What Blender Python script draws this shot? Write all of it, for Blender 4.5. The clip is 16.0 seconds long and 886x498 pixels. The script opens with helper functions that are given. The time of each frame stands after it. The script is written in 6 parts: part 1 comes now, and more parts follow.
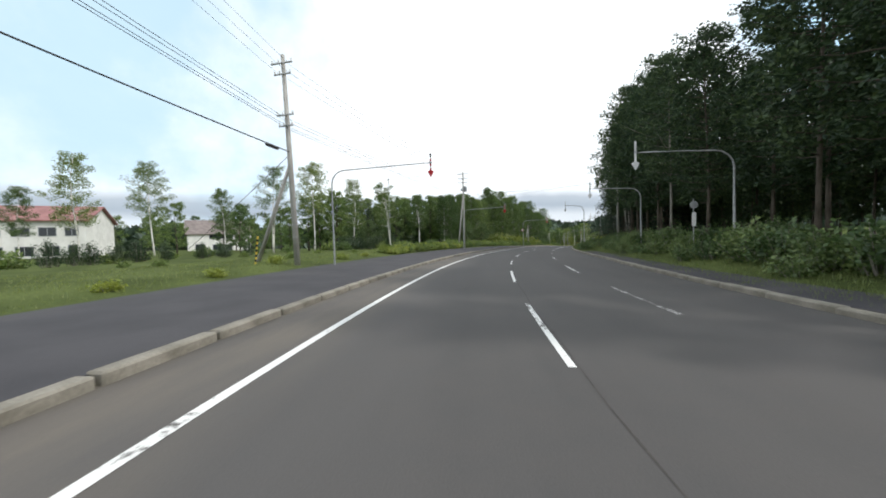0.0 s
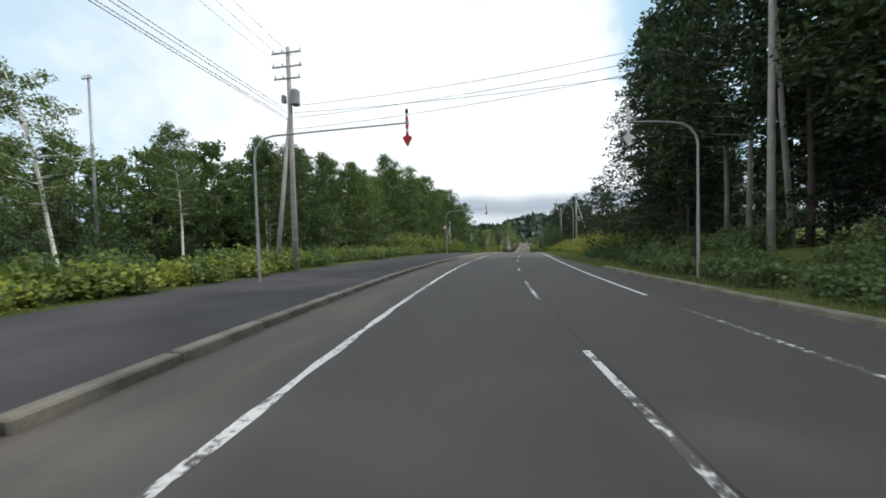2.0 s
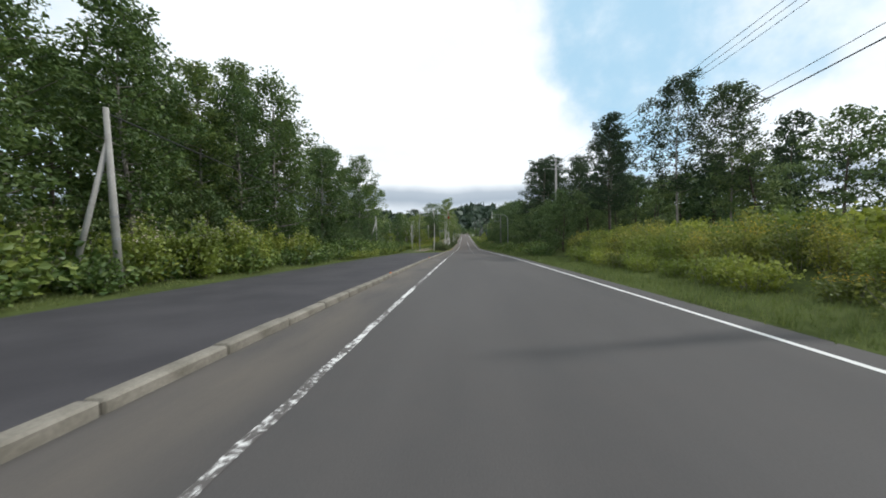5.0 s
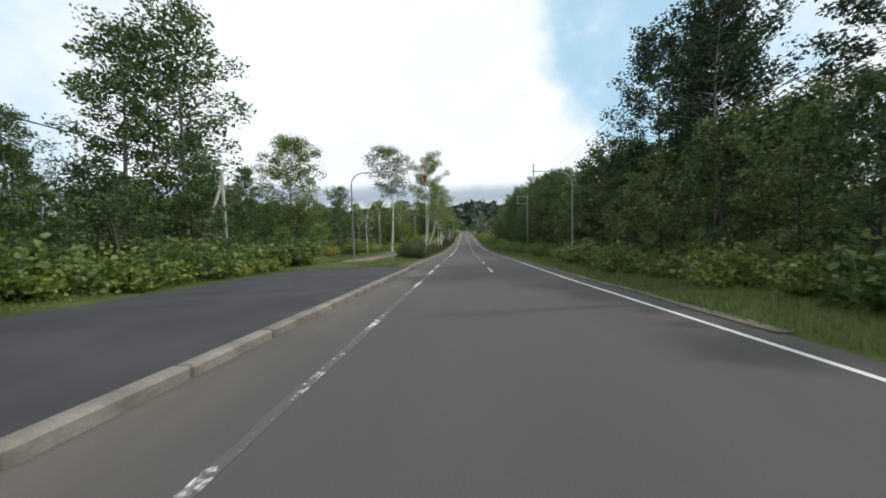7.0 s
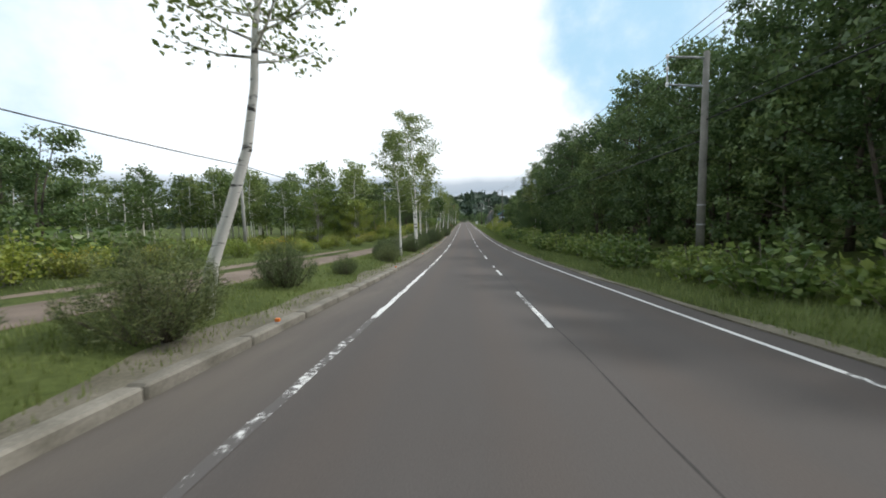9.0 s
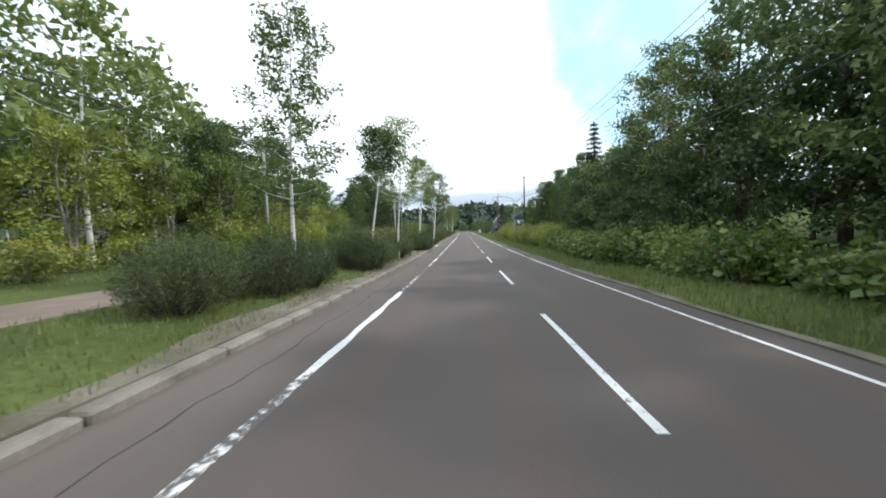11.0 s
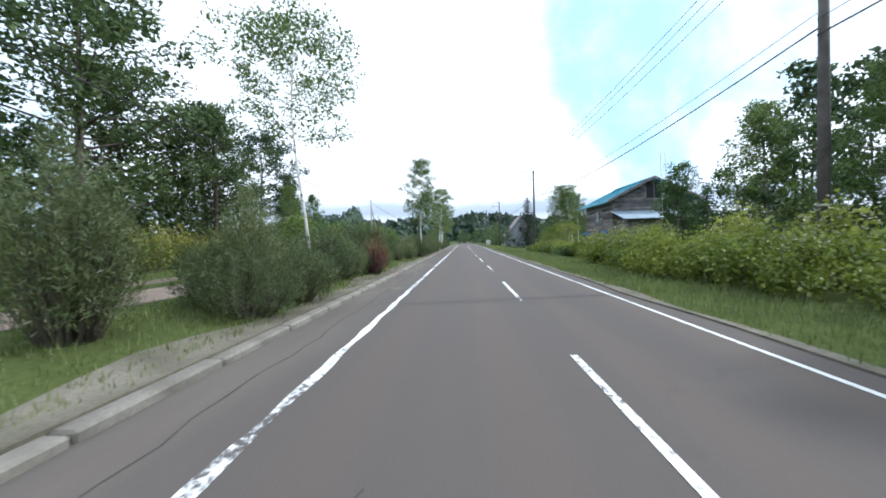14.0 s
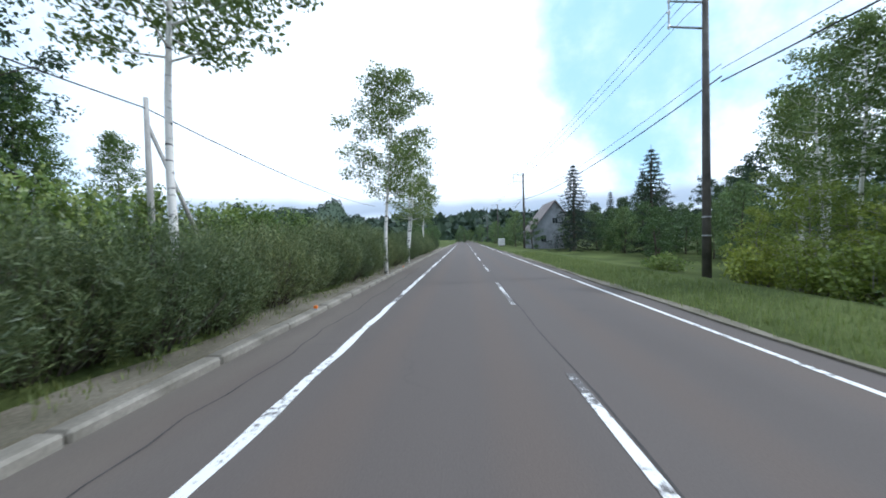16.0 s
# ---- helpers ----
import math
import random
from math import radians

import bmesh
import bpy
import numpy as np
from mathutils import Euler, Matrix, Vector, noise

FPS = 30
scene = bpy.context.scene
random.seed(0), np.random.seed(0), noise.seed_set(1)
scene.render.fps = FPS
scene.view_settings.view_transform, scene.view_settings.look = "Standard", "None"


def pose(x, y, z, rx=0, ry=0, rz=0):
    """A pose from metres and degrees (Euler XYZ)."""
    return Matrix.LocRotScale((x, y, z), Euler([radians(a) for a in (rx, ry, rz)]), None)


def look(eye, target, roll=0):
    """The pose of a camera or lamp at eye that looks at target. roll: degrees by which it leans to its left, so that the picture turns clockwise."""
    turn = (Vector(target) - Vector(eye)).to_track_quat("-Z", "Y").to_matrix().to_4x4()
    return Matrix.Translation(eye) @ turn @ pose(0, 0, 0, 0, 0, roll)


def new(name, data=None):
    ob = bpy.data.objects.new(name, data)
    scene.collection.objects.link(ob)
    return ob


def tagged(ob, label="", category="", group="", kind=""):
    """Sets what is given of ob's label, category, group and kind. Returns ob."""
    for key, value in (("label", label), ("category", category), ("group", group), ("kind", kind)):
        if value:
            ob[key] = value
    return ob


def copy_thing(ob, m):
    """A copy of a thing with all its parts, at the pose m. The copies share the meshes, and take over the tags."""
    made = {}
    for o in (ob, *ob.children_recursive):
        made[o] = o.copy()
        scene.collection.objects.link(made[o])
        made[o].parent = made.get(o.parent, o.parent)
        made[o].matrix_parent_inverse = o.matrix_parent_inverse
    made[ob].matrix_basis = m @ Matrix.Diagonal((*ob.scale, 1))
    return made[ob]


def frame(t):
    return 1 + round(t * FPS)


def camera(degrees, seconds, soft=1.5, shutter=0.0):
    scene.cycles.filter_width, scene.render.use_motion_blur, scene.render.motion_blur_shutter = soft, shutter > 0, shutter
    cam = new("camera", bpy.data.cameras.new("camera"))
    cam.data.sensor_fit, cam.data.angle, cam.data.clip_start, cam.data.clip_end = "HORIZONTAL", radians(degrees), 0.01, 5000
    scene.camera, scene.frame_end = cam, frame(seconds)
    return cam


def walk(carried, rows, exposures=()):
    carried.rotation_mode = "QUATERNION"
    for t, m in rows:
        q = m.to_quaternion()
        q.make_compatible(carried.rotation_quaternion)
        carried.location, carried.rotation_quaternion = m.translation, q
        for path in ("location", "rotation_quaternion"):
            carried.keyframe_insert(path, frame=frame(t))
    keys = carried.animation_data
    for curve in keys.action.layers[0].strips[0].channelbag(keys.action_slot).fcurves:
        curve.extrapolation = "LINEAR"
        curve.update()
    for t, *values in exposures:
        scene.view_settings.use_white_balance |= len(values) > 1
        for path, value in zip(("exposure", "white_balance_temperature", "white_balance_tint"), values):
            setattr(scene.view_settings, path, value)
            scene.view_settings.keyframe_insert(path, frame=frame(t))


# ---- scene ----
# ---- camera and its drive ----
cam = camera(101.55, 16.0, soft=1.8, shutter=0.05)
ROLL = 1.5
# seconds, x, y, z, pitch, yaw
DRIVE = [
    (0.0, 14.48, 0.00, 9.40, -1.92, 26.72),
    (0.5, 10.68, 9.54, 9.34, -1.88, 23.30),
    (1.0, 7.45, 19.29, 9.26, -2.10, 19.92),
    (1.5, 4.83, 29.22, 9.19, -1.88, 16.34),
    (2.0, 2.81, 39.28, 9.13, -1.84, 12.94),
    (2.5, 1.40, 49.44, 9.05, -2.23, 9.41),
    (3.0, 0.57, 59.66, 8.93, -2.15, 6.47),
    (3.5, 0.19, 69.91, 8.77, -2.70, 4.40),
    (4.0, 0.04, 80.16, 8.54, -3.20, 3.79),
    (4.5, 0.00, 90.41, 8.25, -3.33, 3.30),
    (5.0, 0.00, 100.65, 7.90, -3.47, 3.30),
    (5.5, 0.00, 110.90, 7.49, -3.60, 3.30),
    (6.0, 0.00, 121.14, 7.01, -3.73, 3.30),
    (6.5, 0.00, 131.37, 6.53, -3.87, 3.30),
    (7.0, 0.00, 141.60, 6.09, -3.73, 3.30),
    (7.5, 0.00, 151.83, 5.60, -4.83, 3.30),
    (8.0, 0.00, 162.06, 5.07, -4.68, 3.30),
    (8.5, 0.00, 172.27, 4.58, -3.65, 3.30),
    (9.0, 0.00, 182.47, 4.07, -4.93, 3.30),
    (9.5, 0.00, 192.64, 3.49, -4.48, 3.30),
    (10.0, 0.00, 202.79, 2.94, -4.03, 3.30),
    (10.5, 0.00, 212.92, 2.50, -3.58, 3.30),
    (11.0, 0.00, 223.04, 2.18, -3.13, 3.30),
    (11.5, 0.00, 233.04, 1.95, -2.68, 3.30),
    (12.0, 0.00, 242.87, 1.79, -2.45, 3.30),
    (12.5, 0.00, 252.51, 1.73, -1.32, 3.30),
    (13.0, 0.00, 262.06, 1.72, -1.79, 3.30),
    (13.5, 0.00, 271.60, 1.71, -1.61, 3.30),
    (14.0, 0.00, 281.13, 1.72, -1.31, 3.30),
    (14.5, 0.00, 290.65, 1.76, -1.20, 3.30),
    (15.0, 0.00, 300.17, 1.76, -1.97, 3.30),
    (15.5, 0.00, 309.68, 1.72, -1.80, 3.30),
    (16.0, 0.00, 319.19, 1.70, -1.57, 3.30),
]
walk(cam, [(t, pose(x, y, z, 90 + p, ROLL, a)) for t, x, y, z, p, a in DRIVE],
     exposures=[(0.0, 0.04, 6600, 10), (2.0, -0.12, 6550, 10), (4.0, -0.12, 6500, 10), (6.5, -0.14, 6500, 10), (7.5, -0.20, 6500, 10), (8.0, -0.08, 6500, 10), (8.5, -0.18, 6500, 10), (9.0, -0.03, 6500, 10), (11.5, 0.50, 6250, 10), (12.5, 0.70, 6250, 10),
                (13.5, 0.50, 5950, 10), (15.0, 0.32, 5750, 10), (16.0, 0.18, 5650, 10)])

# ---- sky and sun ----
SUN_FROM = Vector((0.78, 0.16, 0.74)).normalized()
world = bpy.data.worlds.new("sky")
scene.world = world
world.use_nodes = True
wn, wl = world.node_tree.nodes, world.node_tree.links
wn.clear()
w_out, w_bg = wn.new("ShaderNodeOutputWorld"), wn.new("ShaderNodeBackground")
sky = wn.new("ShaderNodeTexSky")
sky.sky_type, sky.sun_disc = "NISHITA", False
sky.sun_elevation = math.asin(SUN_FROM.z)
sky.sun_rotation = math.atan2(SUN_FROM.x, SUN_FROM.y)
sky.air_density, sky.dust_density, sky.ozone_density = 1.0, 0.6, 1.5


def wnode(kind, **values):
    n = wn.new(kind)
    for k, v in values.items():
        n.inputs[k].default_value = v
    return n


def wmath(op, a, b=None):
    n = wn.new("ShaderNodeMath")
    n.operation = op
    for i, v in enumerate((a, b)):
        if v is None:
            continue
        if isinstance(v, (int, float)):
            n.inputs[i].default_value = v
        else:
            wl.new(v, n.inputs[i])
    return n.outputs[0]


def wmix(fac, a, b):
    n = wn.new("ShaderNodeMix")
    n.data_type = "RGBA"
    for sock, v in ((n.inputs[0], fac), (n.inputs[6], a), (n.inputs[7], b)):
        if isinstance(v, tuple):
            sock.default_value = v
        elif isinstance(v, (int, float)):
            sock.default_value = v
        else:
            wl.new(v, sock)
    return n.outputs[2]


def wramp(fac, stops):
    n = wn.new("ShaderNodeValToRGB")
    el = n.color_ramp.elements
    for i, (p, c) in enumerate(stops):
        e = el[i] if i < 2 else el.new(p)
        e.position, e.color = p, (c, c, c, 1)
    wl.new(fac, n.inputs[0])
    return n.outputs[0]


tc = wn.new("ShaderNodeTexCoord")
sep = wn.new("ShaderNodeSeparateXYZ")
wl.new(tc.outputs["Generated"], sep.inputs[0])
up = sep.outputs[2]
# clouds lie on a flat layer: direction divided by its height
flat = wn.new("ShaderNodeVectorMath")
flat.operation = "DIVIDE"
wl.new(tc.outputs["Generated"], flat.inputs[0])
den = wn.new("ShaderNodeCombineXYZ")
lift = wmath("ADD", wmath("MAXIMUM", up, 0.0), 0.16)
for i in (0, 1):
    wl.new(lift, den.inputs[i])
den.inputs[2].default_value = 1.0
wl.new(den.outputs[0], flat.inputs[1])
big = wnode("ShaderNodeTexNoise", Scale=2.6, Detail=6.0, Roughness=0.58)
wl.new(tc.outputs["Generated"], big.inputs["Vector"])


def opening(way, inner, outer):
    """A ragged gap in the cloud about a direction: 1 inside, 0 outside."""
    dot = wn.new("ShaderNodeVectorMath")
    dot.operation = "DOT_PRODUCT"
    wl.new(tc.outputs["Generated"], dot.inputs[0])
    dot.inputs[1].default_value = Vector(way).normalized()
    ragged = wmath("ADD", dot.outputs["Value"], wmath("MULTIPLY", wmath("SUBTRACT", big.outputs[0], 0.5), 0.22))
    r = wn.new("ShaderNodeMapRange")
    r.interpolation_type = "SMOOTHSTEP"
    r.inputs[1].default_value, r.inputs[2].default_value = math.cos(radians(outer)), math.cos(radians(inner))
    wl.new(ragged, r.inputs[0])
    return r.outputs[0]


gap = wmath("MAXIMUM", wmath("MAXIMUM", opening((0.455, 0.79, 0.41), 1, 20), wmath("MULTIPLY", opening((-0.86, 0.42, 0.34), 4, 24), 0.8)),
            wmath("MAXIMUM", opening((0.5, -0.6, 0.7), 6, 26), opening((-0.12, 0.62, 0.80), 2, 16)))
cover = wmath("SUBTRACT", 1.0, wmath("MULTIPLY", gap, 0.9))
soft_noise = wnode("ShaderNodeTexNoise", Scale=1.7, Detail=6.0, Roughness=0.6)
wl.new(flat.outputs[0], soft_noise.inputs["Vector"])
shade = wramp(soft_noise.outputs[0], [(0.30, 0.92), (0.56, 1.0)])
blue = wn.new("ShaderNodeVectorMath")
blue.operation = "SCALE"
wl.new(sky.outputs[0], blue.inputs[0])
blue.inputs[3].default_value = 0.135
haze = wmix(0.90, blue.outputs[0], (0.45, 0.77, 1.00, 1))
white = wn.new("ShaderNodeVectorMath")
white.operation = "SCALE"
white.inputs[0].default_value = (1.15, 1.22, 1.28)
wl.new(shade, white.inputs[3])
dome = wmix(cover, haze, white.outputs[0])
# a grey-blue bank of low cloud all round the horizon
wob = wnode("ShaderNodeTexNoise", Scale=5.0, Detail=4.0, Roughness=0.55)
wl.new(tc.outputs["Generated"], wob.inputs["Vector"])
edge = wmath("ADD", up, wmath("MULTIPLY", wmath("SUBTRACT", wob.outputs[0], 0.5), 0.035))
bank = wramp(edge, [(0.0, 0.35), (0.052, 0.5), (0.072, 1.0), (0.094, 0.85), (0.118, 0.0)])
dome = wmix(bank, dome, (0.47, 0.56, 0.66, 1))
wl.new(dome, w_bg.inputs[0])
w_bg.inputs[1].default_value = 1.0
wl.new(w_bg.outputs[0], w_out.inputs[0])

sun = new("sun", bpy.data.lights.new("sun", "SUN"))
sun.data.energy, sun.data.angle, sun.data.color = 2.2, radians(2.5), (1.0, 0.965, 0.91)
sun.matrix_world = look((0, 0, 60), Vector((0, 0, 60)) - SUN_FROM)

# ---- materials ----


def material(name, rough=0.9, metal=0.0, spec=0.3):
    m = bpy.data.materials.new(name)
    m.use_nodes = True
    b = m.node_tree.nodes["Principled BSDF"]
    b.inputs["Roughness"].default_value, b.inputs["Metallic"].default_value = rough, metal
    b.inputs["Specular IOR Level"].default_value = spec
    return m, m.node_tree.nodes, m.node_tree.links, b


def noisy(name, a, b, scale, rough=0.9, metal=0.0, bump=0.0, fine=None, stretch=(1, 1, 1), low=0.35, high=0.65, spec=0.3, fine_amount=0.35, vary=0.0):
    """Two colours mixed by a coarse noise, a finer noise over it, and fine relief."""
    m, n, l, bs = material(name, rough, metal, spec)
    co, mp = n.new("ShaderNodeTexCoord"), n.new("ShaderNodeMapping")
    mp.inputs["Scale"].default_value = stretch
    l.new(co.outputs["Object"], mp.inputs[0])
    t1 = n.new("ShaderNodeTexNoise")
    t1.inputs["Scale"].default_value, t1.inputs["Detail"].default_value = scale, 5
    l.new(mp.outputs[0], t1.inputs["Vector"])
    r = n.new("ShaderNodeValToRGB")
    r.color_ramp.elements[0].position, r.color_ramp.elements[1].position = low, high
    r.color_ramp.elements[0].color, r.color_ramp.elements[1].color = (*a, 1), (*b, 1)
    l.new(t1.outputs[0], r.inputs[0])
    t2 = n.new("ShaderNodeTexNoise")
    t2.inputs["Scale"].default_value, t2.inputs["Detail"].default_value = fine or scale * 14, 4
    l.new(mp.outputs[0], t2.inputs["Vector"])
    mix = n.new("ShaderNodeMix")
    mix.data_type, mix.blend_type = "RGBA", "OVERLAY"
    mix.inputs[0].default_value = fine_amount
    l.new(r.outputs[0], mix.inputs[6])
    l.new(t2.outputs[0], mix.inputs[7])
    col = mix.outputs[2]
    if vary:
        info, mul, vm = n.new("ShaderNodeObjectInfo"), n.new("ShaderNodeMapRange"), n.new("ShaderNodeVectorMath")
        mul.inputs[3].default_value, mul.inputs[4].default_value = 1 - vary, 1 + vary
        l.new(info.outputs["Random"], mul.inputs[0])
        vm.operation = "SCALE"
        l.new(col, vm.inputs[0])
        l.new(mul.outputs[0], vm.inputs[3])
        col = vm.outputs[0]
    l.new(col, bs.inputs["Base Color"])
    if bump:
        bp = n.new("ShaderNodeBump")
        bp.inputs["Strength"].default_value, bp.inputs["Distance"].default_value = 0.6, bump
        l.new(t2.outputs[0], bp.inputs["Height"])
        l.new(bp.outputs[0], bs.inputs["Normal"])
    return m


def leafy(name, dark, mid, light, glow=0.35):
    """Leaves: a shade for each leaf, a tint for each plant, and light that shines through."""
    m = bpy.data.materials.new(name)
    m.use_nodes = True
    n, l = m.node_tree.nodes, m.node_tree.links
    n.clear()
    out, geo, info = n.new("ShaderNodeOutputMaterial"), n.new("ShaderNodeNewGeometry"), n.new("ShaderNodeObjectInfo")
    ramp = n.new("ShaderNodeValToRGB")
    e = ramp.color_ramp.elements
    dark, mid, light = [(1.06 * c[0], c[1], 1.08 * c[2]) for c in (dark, mid, light)]
    e[0].position, e[0].color, e[1].position, e[1].color = 0.0, (*dark, 1), 0.55, (*mid, 1)
    e.new(1.0).color = (*light, 1)
    l.new(geo.outputs["Random Per Island"], ramp.inputs[0])
    hsv, rng, rng2 = n.new("ShaderNodeHueSaturation"), n.new("ShaderNodeMapRange"), n.new("ShaderNodeMapRange")
    rng.inputs[3].default_value, rng.inputs[4].default_value = 0.68, 1.32
    rng2.inputs[3].default_value, rng2.inputs[4].default_value = 0.515, 0.478
    l.new(info.outputs["Random"], rng.inputs[0])
    l.new(info.outputs["Random"], rng2.inputs[0])
    l.new(rng.outputs[0], hsv.inputs["Value"])
    l.new(rng2.outputs[0], hsv.inputs["Hue"])
    l.new(ramp.outputs[0], hsv.inputs["Color"])
    d, t, g, mx, mg = (n.new("ShaderNodeBsdfDiffuse"), n.new("ShaderNodeBsdfTranslucent"), n.new("ShaderNodeBsdfGlossy"),
                       n.new("ShaderNodeMixShader"), n.new("ShaderNodeMixShader"))
    g.inputs["Roughness"].default_value = 0.45
    g.inputs["Color"].default_value = (0.8, 0.85, 0.9, 1)
    mx.inputs[0].default_value, mg.inputs[0].default_value = glow, 0.035
    l.new(hsv.outputs[0], d.inputs[0])
    l.new(hsv.outputs[0], t.inputs[0])
    l.new(d.outputs[0], mx.inputs[1])
    l.new(t.outputs[0], mx.inputs[2])
    l.new(mx.outputs[0], mg.inputs[1])
    l.new(g.outputs[0], mg.inputs[2])
    l.new(mg.outputs[0], out.inputs[0])
    return m


def road_surface():
    """Worn grey asphalt: tyre tracks along the road, patches, cracks, sand near the kerb. UV holds (u, s) in metres."""
    m, n, l, bs = material("worn_asphalt", 0.86, 0.0, 0.35)
    uv = n.new("ShaderNodeUVMap")
    sp = n.new("ShaderNodeSeparateXYZ")
    l.new(uv.outputs[0], sp.inputs[0])

    def tex(scale, stretch=(1, 1, 1), detail=5, rough=0.55):
        mp, t = n.new("ShaderNodeMapping"), n.new("ShaderNodeTexNoise")
        mp.inputs["Scale"].default_value = stretch
        t.inputs["Scale"].default_value, t.inputs["Detail"].default_value, t.inputs["Roughness"].default_value = scale, detail, rough
        l.new(uv.outputs[0], mp.inputs[0])
        l.new(mp.outputs[0], t.inputs["Vector"])
        return t.outputs[0]

    def ramp(fac, stops):
        r = n.new("ShaderNodeValToRGB")
        for i, (p, c) in enumerate(stops):
            e = r.color_ramp.elements[i] if i < 2 else r.color_ramp.elements.new(p)
            e.position, e.color = p, (*c, 1) if isinstance(c, tuple) else (c, c, c, 1)
        l.new(fac, r.inputs[0])
        return r.outputs[0]

    def mix(fac, a, b, how="MIX"):
        x = n.new("ShaderNodeMix")
        x.data_type, x.blend_type = "RGBA", how
        for sock, v in ((x.inputs[0], fac), (x.inputs[6], a), (x.inputs[7], b)):
            if isinstance(v, (int, float)):
                sock.default_value = v
            elif isinstance(v, tuple):
                sock.default_value = (*v, 1)
            else:
                l.new(v, sock)
        return x.outputs[2]

    base = mix(ramp(tex(0.35, (1, 0.12, 1)), [(0.35, 0.0), (0.65, 1.0)]), (0.070, 0.067, 0.066), (0.092, 0.087, 0.085))
    base = mix(ramp(tex(1.6), [(0.3, 0.0), (0.7, 0.45)]), base, (0.088, 0.080, 0.076))
    # brownish wheel tracks further along the road
    wave = n.new("ShaderNodeMath")
    wave.operation = "SINE"
    k = n.new("ShaderNodeMath")
    k.operation = "MULTIPLY"
    k.inputs[1].default_value = 3.6
    l.new(sp.outputs[0], k.inputs[0])
    l.new(k.outputs[0], wave.inputs[0])
    tracks = ramp(wave.outputs[0], [(0.0, 0.60), (1.0, 0.95)])
    along = n.new("ShaderNodeMapRange")
    along.inputs[1].default_value, along.inputs[2].default_value = 120.0, 240.0
    l.new(sp.outputs[1], along.inputs[0])
    both = n.new("ShaderNodeMath")
    both.operation = "MULTIPLY"
    l.new(tracks, both.inputs[0])
    l.new(along.outputs[0], both.inputs[1])
    base = mix(both.outputs[0], base, (0.108, 0.086, 0.073))
    # sand and silt in the gutter
    sand = n.new("ShaderNodeMapRange")
    sand.inputs[1].default_value, sand.inputs[2].default_value = -1.9, -3.1
    l.new(sp.outputs[0], sand.inputs[0])
    s2 = n.new("ShaderNodeMath")
    s2.operation = "MULTIPLY"
    l.new(sand.outputs[0], s2.inputs[0])
    l.new(ramp(tex(0.9, (1, 0.25, 1)), [(0.32, 0.1), (0.62, 0.85)]), s2.inputs[1])
    base = mix(s2.outputs[0], base, (0.140, 0.122, 0.103))
    vor = n.new("ShaderNodeTexVoronoi")
    vor.feature = "DISTANCE_TO_EDGE"
    vor.inputs["Scale"].default_value = 0.16
    warp = n.new("ShaderNodeVectorMath")
    warp.operation = "ADD"
    wt = n.new("ShaderNodeTexNoise")
    wt.inputs["Scale"].default_value = 1.3
    l.new(uv.outputs[0], wt.inputs["Vector"])
    l.new(uv.outputs[0], warp.inputs[0])
    l.new(wt.outputs[1], warp.inputs[1])
    l.new(warp.outputs[0], vor.inputs["Vector"])
    crack = ramp(vor.outputs[0], [(0.0, 0.32), (0.005, 0.0)])
    gate = n.new("ShaderNodeMath")
    gate.operation = "MULTIPLY"
    l.new(crack, gate.inputs[0])
    l.new(ramp(tex(0.08), [(0.5, 0.0), (0.6, 1.0)]), gate.inputs[1])
    base = mix(gate.outputs[0], base, (0.045, 0.043, 0.042))
    grit = tex(60.0, detail=3)
    base = mix(0.3, base, grit, "OVERLAY")
    l.new(base, bs.inputs["Base Color"])
    bp = n.new("ShaderNodeBump")
    bp.inputs["Strength"].default_value, bp.inputs["Distance"].default_value = 0.5, 0.004
    l.new(grit, bp.inputs["Height"])
    l.new(bp.outputs[0], bs.inputs["Normal"])
    return m


def worn_paint(name, wear):
    """White road paint, rubbed off in flakes so that the asphalt shows."""
    m, n, l, bs = material(name, 0.7)
    co = n.new("ShaderNodeTexCoord")
    a, b = n.new("ShaderNodeTexNoise"), n.new("ShaderNodeTexNoise")
    a.inputs["Scale"].default_value, a.inputs["Detail"].default_value = 0.35, 3
    b.inputs["Scale"].default_value, b.inputs["Detail"].default_value, b.inputs["Roughness"].default_value = 9.0, 6, 0.7
    for t in (a, b):
        l.new(co.outputs["Object"], t.inputs["Vector"])
    add = n.new("ShaderNodeMath")
    add.operation = "ADD"
    l.new(a.outputs[0], add.inputs[0])
    l.new(b.outputs[0], add.inputs[1])
    r = n.new("ShaderNodeValToRGB")
    r.color_ramp.elements[0].position, r.color_ramp.elements[0].color = wear, (0.72, 0.72, 0.70, 1)
    r.color_ramp.elements[1].position, r.color_ramp.elements[1].color = wear + 0.05, (0.108, 0.099, 0.095, 1)
    half = n.new("ShaderNodeMath")
    half.operation = "MULTIPLY"
    half.inputs[1].default_value = 0.5
    l.new(add.outputs[0], half.inputs[0])
    l.new(half.outputs[0], r.inputs[0])
    l.new(r.outputs[0], bs.inputs["Base Color"])
    return m


